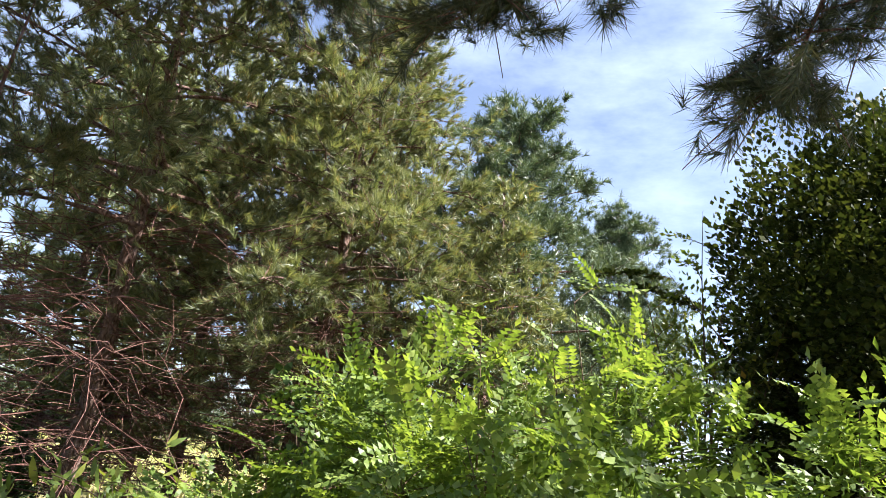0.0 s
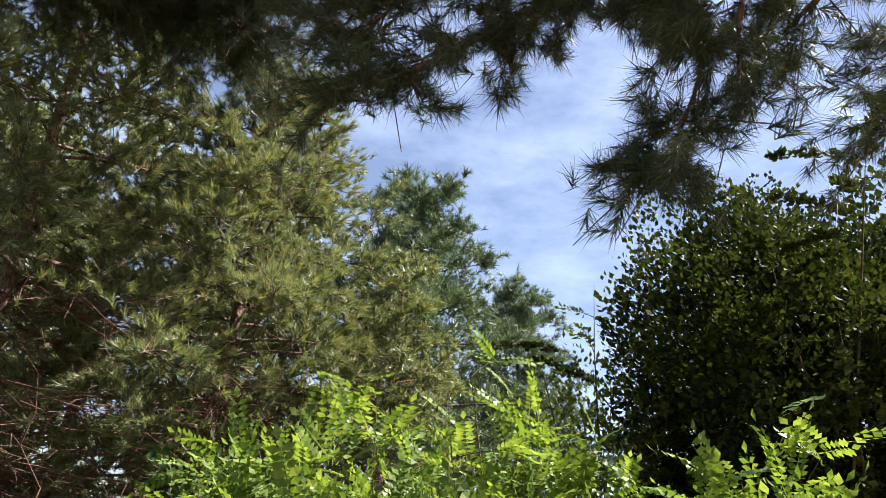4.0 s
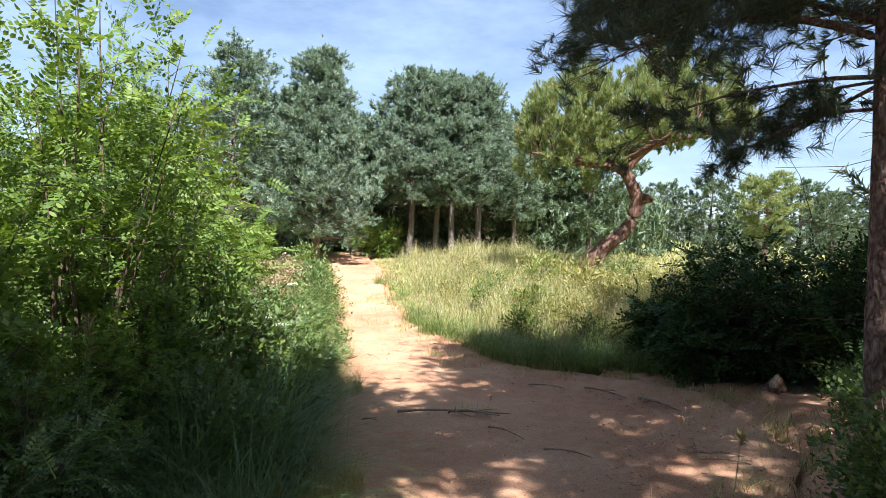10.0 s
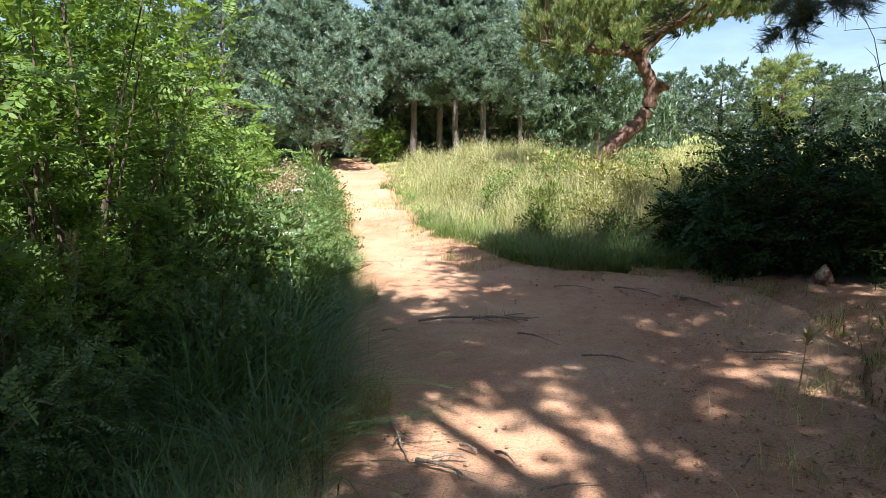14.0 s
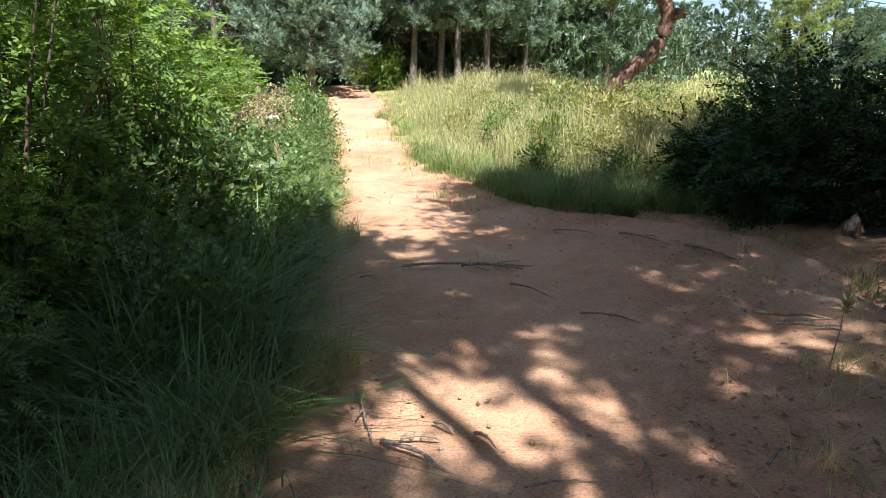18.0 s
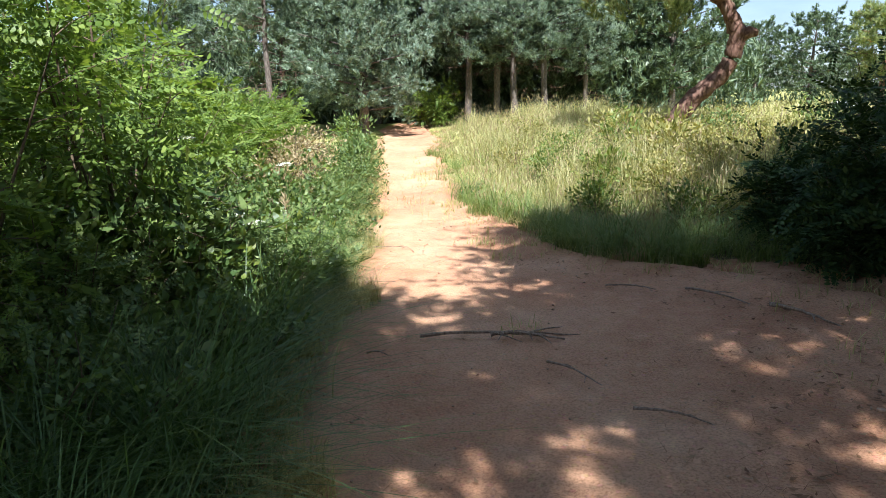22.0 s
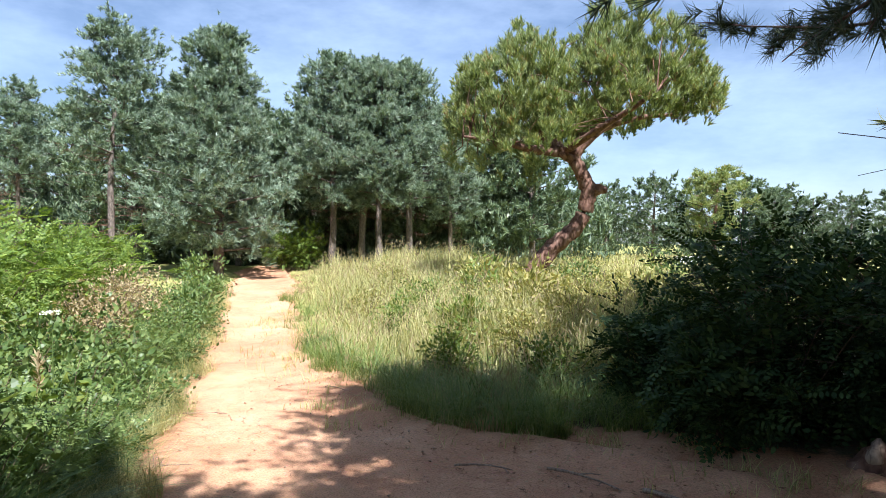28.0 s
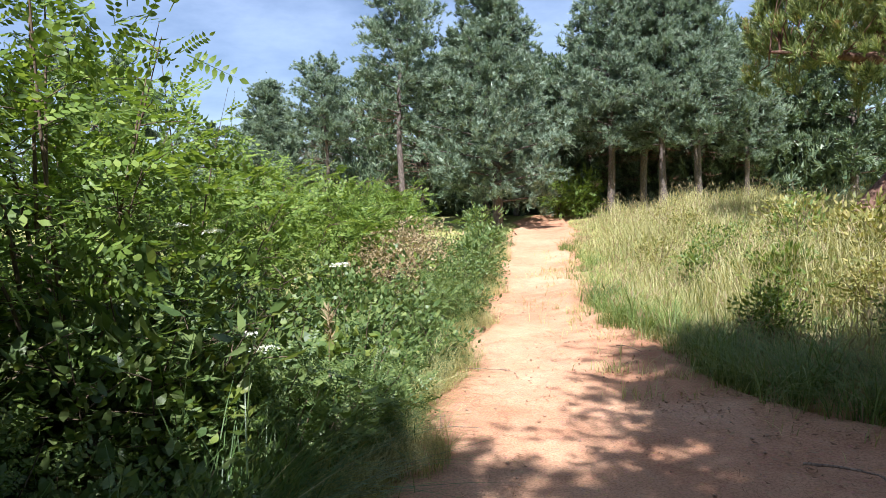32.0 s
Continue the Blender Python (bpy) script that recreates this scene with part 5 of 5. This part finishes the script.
def litter():
    rod_thing("fallen_stick", "long crooked dry stick lying across the path", "stick", (-0.85, 6.47), (0.3, 6.62), 0.015, 1, 4)
    rod_thing("fallen_stick", "short dark piece of branch on the path", "stick", (-0.35, 6.56), (0.2, 6.5), 0.018, 2, 3)
    twigs = (((-0.73, 4.26), (-0.55, 3.83), 0.012), ((-0.52, 3.8), (-0.16, 3.59), 0.013), ((-0.44, 3.84), (-0.25, 3.85), 0.01), ((0.11, 3.48), (0.4, 3.53), 0.007), ((1.7, 5.22), (2.15, 5.04), 0.013), ((0.62, 3.7), (0.6, 3.42), 0.007),
             ((1.62, 7.06), (1.94, 6.62), 0.016), ((1.65, 5.4), (2.26, 5.28), 0.012), ((0.07, 6.06), (0.37, 5.73), 0.009), ((0.53, 5.39), (0.9, 5.29), 0.009), ((1.11, 7.5), (1.52, 7.17), 0.012), ((-1.12, 6.1), (-0.97, 6.07), 0.008), ((-1.9, 7.6), (-1.4, 7.9), 0.007),
             ((-2.2, 9.2), (-1.6, 9.3), 0.006), ((-0.3, 4.0), (-0.2, 3.92), 0.01), ((-0.1, 3.9), (0.0, 3.78), 0.01), ((1.1, 3.65), (1.2, 3.78), 0.009), ((-0.9, 10.4), (-0.6, 10.2), 0.006), ((0.5, 7.7), (0.9, 7.6), 0.009))
    for i, (a, b, r) in enumerate(twigs):
        rod_thing("fallen_twig", "thin dry twig lying on the sandy path", "twig", a, b, r, 10 + i, 2, "twigs on the path")
    rng = np.random.default_rng(90)
    # pebbles
    base = np.array([[1, 0, 0], [-1, 0, 0], [0, 1, 0], [0, -1, 0], [0, 0, 0.7], [0, 0, -0.7]], float)
    bf = np.array([[0, 2, 4], [2, 1, 4], [1, 3, 4], [3, 0, 4], [2, 0, 5], [1, 2, 5], [3, 1, 5], [0, 3, 5]])
    n = 1700
    y = 2.5 + 10 * rng.uniform(0, 1, n) ** 1.3
    x = left_edge(y) + 0.1 + (right_edge(y) - left_edge(y) - 0.2) * rng.uniform(0, 1, n)
    z = np.array([ground_top(a, b) for a, b in zip(x, y)])
    sz = 0.004 + 0.013 * rng.uniform(0, 1, n) ** 4
    v, f = spread(base, bf, frames(rng.normal(size=(n, 3)) * 0.3 + [0, 0, 1], rng.uniform(0, 6, n)), np.stack([x, y, z + 0.004], 1), sz)
    tagged(new("pebbles", mesh_np("pebbles", v, f, STONE, True)), "small grey-brown stones strewn over the path", "stones", kind="stuff")
    # fallen needles, leaves and straw
    lv, lf = leaf_blade(0.05, 0.022, 0.4, 1)
    n = 2600
    y = 2.5 + 9 * rng.uniform(0, 1, n) ** 1.2
    u = np.where(rng.random(n) < 0.9, rng.uniform(0.6, 1.05, n), rng.uniform(0, 1, n))
    x = left_edge(y) + 0.05 + (right_edge(y) - left_edge(y)) * u
    z = np.array([ground_top(a, b) for a, b in zip(x, y)]) + 0.012
    d = rng.normal(size=(n, 3)) * [1, 1, 0.12]
    v, f = spread(lv, lf, leaf_turns(rng, d, 2.0), np.stack([x, y, z], 1), rng.uniform(0.4, 1.1, n))
    tagged(new("leaf_litter", mesh_np("leaf_litter", v, f, DRY_LEAF)), "dry brown leaves and chaff lying on the path", "leaf litter", kind="stuff")
    n = 15000
    y = 2.5 + 12 * rng.uniform(0, 1, n) ** 1.3
    u = np.where(rng.random(n) < 0.2, rng.uniform(0.0, 0.2, n), np.where((rng.random(n) < 0.8) & (y < 8), rng.uniform(0.5, 1.05, n), rng.uniform(0, 1, n)))
    x = left_edge(y) + (right_edge(y) - left_edge(y)) * u
    z = np.array([ground_top(a, b) for a, b in zip(x, y)]) + 0.01
    sv = np.array([[-0.0018, 0, 0], [0.0018, 0, 0], [0, 0.003, 0.11]])
    d = rng.normal(size=(n, 3)) * [1, 1, 0.06]
    v, f = spread(sv, np.array([[0, 1, 2]]), leaf_turns(rng, d, 2.0), np.stack([x, y, z], 1), rng.uniform(0.25, 1.0, n))
    tagged(new("straw_litter", mesh_np("straw_litter", v, f, DRY_LEAF)), "fallen pine needles and straw on the path", "leaf litter", kind="stuff")


def stump():
    """A broken stump with a pale torn face at the foot of the dark shrubs."""
    x, y = 2.95, 7.0
    ob = thing("tree_stump", x, y, gz(x, y), "low broken stump with a pale torn face under the shrub", "stump")
    rng = np.random.default_rng(66)
    t = Tubes(14)
    z = np.linspace(-0.06, 0.3, 10)
    p = np.stack([0.05 * (z / 0.3), 0.0 * z, 0.55 * z], 1)
    t.add(p, np.array([0.13, 0.12, 0.11, 0.1, 0.095, 0.085, 0.075, 0.055, 0.03, 0.01]), 1 + 0.16 * rng.normal(size=(10, 14)))
    part("trunk", t.mesh("trunk", BARK_RED), ob)
    t = Tubes(9)
    z = np.linspace(0.05, 0.25, 6)
    t.add(np.stack([-0.04 + 0.3 * (z - 0.05), -0.06 + 0.2 * (z - 0.05), 0.75 * z], 1), [0.03, 0.05, 0.055, 0.045, 0.03, 0.01], 1 + 0.15 * rng.normal(size=(6, 9)))
    part("torn_wood", t.mesh("torn_wood", STICK), ob, "pale torn wood")


def flowers():
    """White umbels among the left bank's leaves, and a dry plume in the verge."""
    for i, (x, y, zz) in enumerate(((-3.1, 7.05, 1.5), (-2.95, 7.2, 1.45), (-2.35, 7.75, 1.15), (-2.3, 6.7, 0.85), (-2.1, 6.6, 0.8))):
        rng = np.random.default_rng(400 + i)
        base = gz(x, y)
        ob = thing("white_flower", x, y, base, "flat white flower cluster on a green stalk among the weeds", "flower", "white flowers")
        t = Tubes(5)
        t.add([(0, 0, -0.05), (0.02, 0, zz * 0.5), (0, 0.01, zz)], [0.006, 0.005, 0.003])
        part("stalk", t.mesh("stalk", LEAF_WEED), ob)
        n = 90
        r, a = 0.07 * np.sqrt(rng.uniform(0, 1, n)), rng.uniform(0, 6.28, n)
        pv, pf = leaf_blade(0.018, 0.014, 0.2, 1)
        v, f = spread(pv, pf, leaf_turns(rng, rng.normal(size=(n, 3)), 1.5), np.stack([r * np.cos(a), r * np.sin(a), zz + 0.02 - 2 * r * r], 1), rng.uniform(0.7, 1.2, n))
        part("umbel", mesh_np("umbel", v, f, PETAL), ob, "white petals")
    for i, (x, y, h) in enumerate(((-2.55, 4.05, 1.2), (-2.2, 7.3, 0.9), (1.75, 4.6, 0.35))):
        rng = np.random.default_rng(420 + i)
        ob = thing("dry_plume", x, y, gz(x, y), "dry straw-coloured seed plume standing in the verge", "weed", "dry plumes")
        t = Tubes(4)
        t.add([(0, 0, -0.05), (0.02, 0, h * 0.6), (0.03, 0.02, h)], [0.005, 0.004, 0.002])
        part("stalk", t.mesh("stalk", SEED_HEAD), ob)
        n = 70
        z = h * rng.uniform(0.78, 1.02, n)
        pv, pf = leaf_blade(0.07, 0.012, 0.2, 1)
        v, f = spread(pv, pf, frames(rng.normal(size=(n, 3)) * 0.6 + [0, 0, 0.8], rng.uniform(0, 6, n)), np.stack([0.03 + 0 * z, 0.01 + 0 * z, z], 1), rng.uniform(0.6, 1.2, n))
        part("plume", mesh_np("plume", v, f, SEED_HEAD), ob)


def meadow_weeds():
    for i, (x, y, h, r) in enumerate(((0.9, 13.6, 1.0, 0.6), (1.9, 13.9, 1.05, 0.7), (2.9, 14.6, 1.0, 0.7), (0.1, 14.8, 0.95, 0.6), (3.6, 13.4, 0.9, 0.7), (4.6, 12.3, 0.9, 0.8), (-0.6, 17.0, 0.9, 0.6), (0.7, 12.2, 0.7, 0.5), (2.4, 12.4, 0.75, 0.5), (1.4, 11.2, 0.65, 0.45), (3.2, 11.2, 0.8, 0.6), (-0.2, 13.2, 0.75, 0.5), (-1.2, 19.5, 0.9, 0.7), (1.2, 16.8, 0.9, 0.7), (2.4, 10.0, 0.7, 0.5), (0.5, 10.6, 0.65, 0.4), (1.7, 12.8, 0.95, 0.6), (2.0, 11.6, 0.8, 0.5), (3.0, 12.7, 0.95, 0.6), (1.1, 14.9, 1.05, 0.7), (3.7, 14.9, 1.1, 0.7), (-0.9, 14.4, 0.7, 0.5), (2.9, 9.6, 0.75, 0.5), (1.5, 9.7, 0.6, 0.4))):
        shrub("meadow_weed", 500 + i, x, y, gz(x, y), h, r, 1300, LANCE if i % 3 == 1 else SMALL, LEAF_YELLOW if i % 4 == 3 else MEADOW_WEED, "yellowing weed with small leaves among the meadow grass", 14, "weeds", "weeds in the meadow")
    for i, (x, y, h, r) in enumerate(((-4.3, 12.6, 1.25, 0.7), (-4.8, 14.0, 1.2, 0.8), (-3.75, 10.9, 1.2, 0.65), (-4.1, 11.8, 1.25, 0.7))):
        shrub("seeding_weed", 520 + i, x, y, gz(x, y), h, r, 1900, SMALL, SEED_HEAD, "greyish seeding weed gone pale brown on the bank", 14, "weeds")
    for i, (x, y, h, r) in enumerate(((-3.9, 14.6, 0.8, 0.5), (-4.9, 17.6, 0.9, 0.6), (-6.0, 20.5, 1.1, 0.8), (3.2, 16.4, 0.9, 0.7), (5.2, 17.0, 1.0, 0.8))):
        shrub("leafy_weed", 530 + i, x, y, gz(x, y), h, r, 900, LANCE, LEAF_WEED, "dark leafy weed beside the meadow", 10, "weeds")


def far_woods():
    """The dense edge of the wood behind the single pines."""
    rng = np.random.default_rng(91)
    n = 26000
    u = rng.uniform(0, 1, n)
    pick = rng.random(n)
    x = np.where(pick < 0.45, -45 + 54 * u, np.where(pick < 0.85, 2 + 64 * u, 64 + rng.normal(size=n)))
    y = np.where(pick < 0.45, 38 + rng.normal(size=n) * 1.0, np.where(pick < 0.85, 63 + rng.normal(size=n) * 1.2, 60 - 62 * u))
    top = 3.4 + 1.6 * np.array([noise.noise((a * 0.35, b * 0.35, 2)) for a, b in zip(x, y)])
    near = rng.random(n) < 0.3
    x, y, top = np.where(near, -26 + 30 * u, x), np.where(near, 32.5 + 0.8 * rng.normal(size=n), y), np.where(near, 0.7 * top, top)
    z = height(x, y) + top * rng.uniform(0, 1, n) ** 0.8
    d = rng.normal(size=(n, 3)) * 0.5 + [0, 0, 0.9]
    v, f = tufts(rng, np.stack([x, y, z], 1), d, 7, 0.45, 0.09, lean=(8, 60))
    tagged(new("far_woods", mesh_np("far_woods", v, f, NEEDLE_FAR)), "dense dark wood edge beyond the field", "woods", kind="stuff")


def tall_weeds():
    """Single upright stalks with narrow leaves, standing out of the verge."""
    spots = [(-1.85, 5.35), (-2.1, 5.9), (-1.95, 6.5), (-2.35, 6.9), (-2.2, 7.7), (-2.5, 8.1), (-2.75, 8.8), (-2.6, 9.5), (-3.0, 10.1), (-3.1, 11.0), (-3.4, 11.8), (-3.8, 13.2), (-2.0, 4.85), (-2.7, 7.3), (-3.05, 9.0), (-1.8, 6.1)]
    for i, (x, y) in enumerate(spots):
        rng = np.random.default_rng(600 + i)
        h = rng.uniform(0.65, 1.15)
        ob = thing("tall_weed", x, y, gz(x, y), "upright green weed stalk with narrow leaves on the verge", "weed", "tall weeds on the verge", rng.uniform(0, 360))
        s = np.linspace(0, 1, 8)
        lean = rng.uniform(0.05, 0.3)
        p = np.stack([lean * s ** 2 * h, 0.03 * np.sin(s * 4), -0.05 + s * (h + 0.05)], 1)
        t = Tubes(5)
        t.add(p, np.linspace(0.006, 0.002, 8))
        part("stalk", t.mesh("stalk", LEAF_WEED), ob)
        n = 46
        q = rng.uniform(0.15, 1.0, n)
        pl = np.stack([np.interp(q, s, p[:, c]) for c in range(3)], 1)
        a = np.arange(n) * 2.399
        d = np.stack([np.cos(a), np.sin(a), rng.uniform(0.1, 0.7, n)], 1)
        lv, lf = LANCE[i % 3]
        v, f = spread(lv, lf, leaf_turns(rng, d), pl, rng.uniform(0.5, 1.0, n) * (1.1 - 0.5 * q))
        part("foliage", mesh_np("foliage", v, f, LEAF_WEED if i % 3 else LEAF_YELLOW), ob)


def white_slab():
    """A pale slab standing on the field far off."""
    x, y = 10.8, 31.6
    ob = thing("white_slab", x, y, gz(x, y) - 0.02, "pale white slab lying on the open field", "slab", turn=12)
    m, n, l, out = shader("pale_stone")
    p, t = n.new("ShaderNodeBsdfPrincipled"), noise_tex(n, l, 9.0)
    r = ramp(n, [(0.3, (0.6, 0.6, 0.58)), (0.7, (0.82, 0.82, 0.8))])
    l.new(t.outputs["Fac"], r.inputs["Fac"])
    l.new(r.outputs["Color"], p.inputs["Base Color"])
    l.new(p.outputs[0], out.inputs["Surface"])
    bm = bmesh.new()
    bmesh.ops.create_cube(bm, size=1.0, matrix=Matrix.Translation((0, 0, 0.2)) @ Matrix.Diagonal((0.95, 0.5, 0.4, 1)))
    bmesh.ops.bevel(bm, geom=bm.edges[:], offset=0.03, segments=2, affect="EDGES")
    me = bpy.data.meshes.new("slab")
    bm.to_mesh(me)
    bm.free()
    me.materials.append(m)
    part("slab", me, ob)


litter()
stump()
white_slab()
flowers()
far_woods()
tall_weeds()
meadow_weeds()
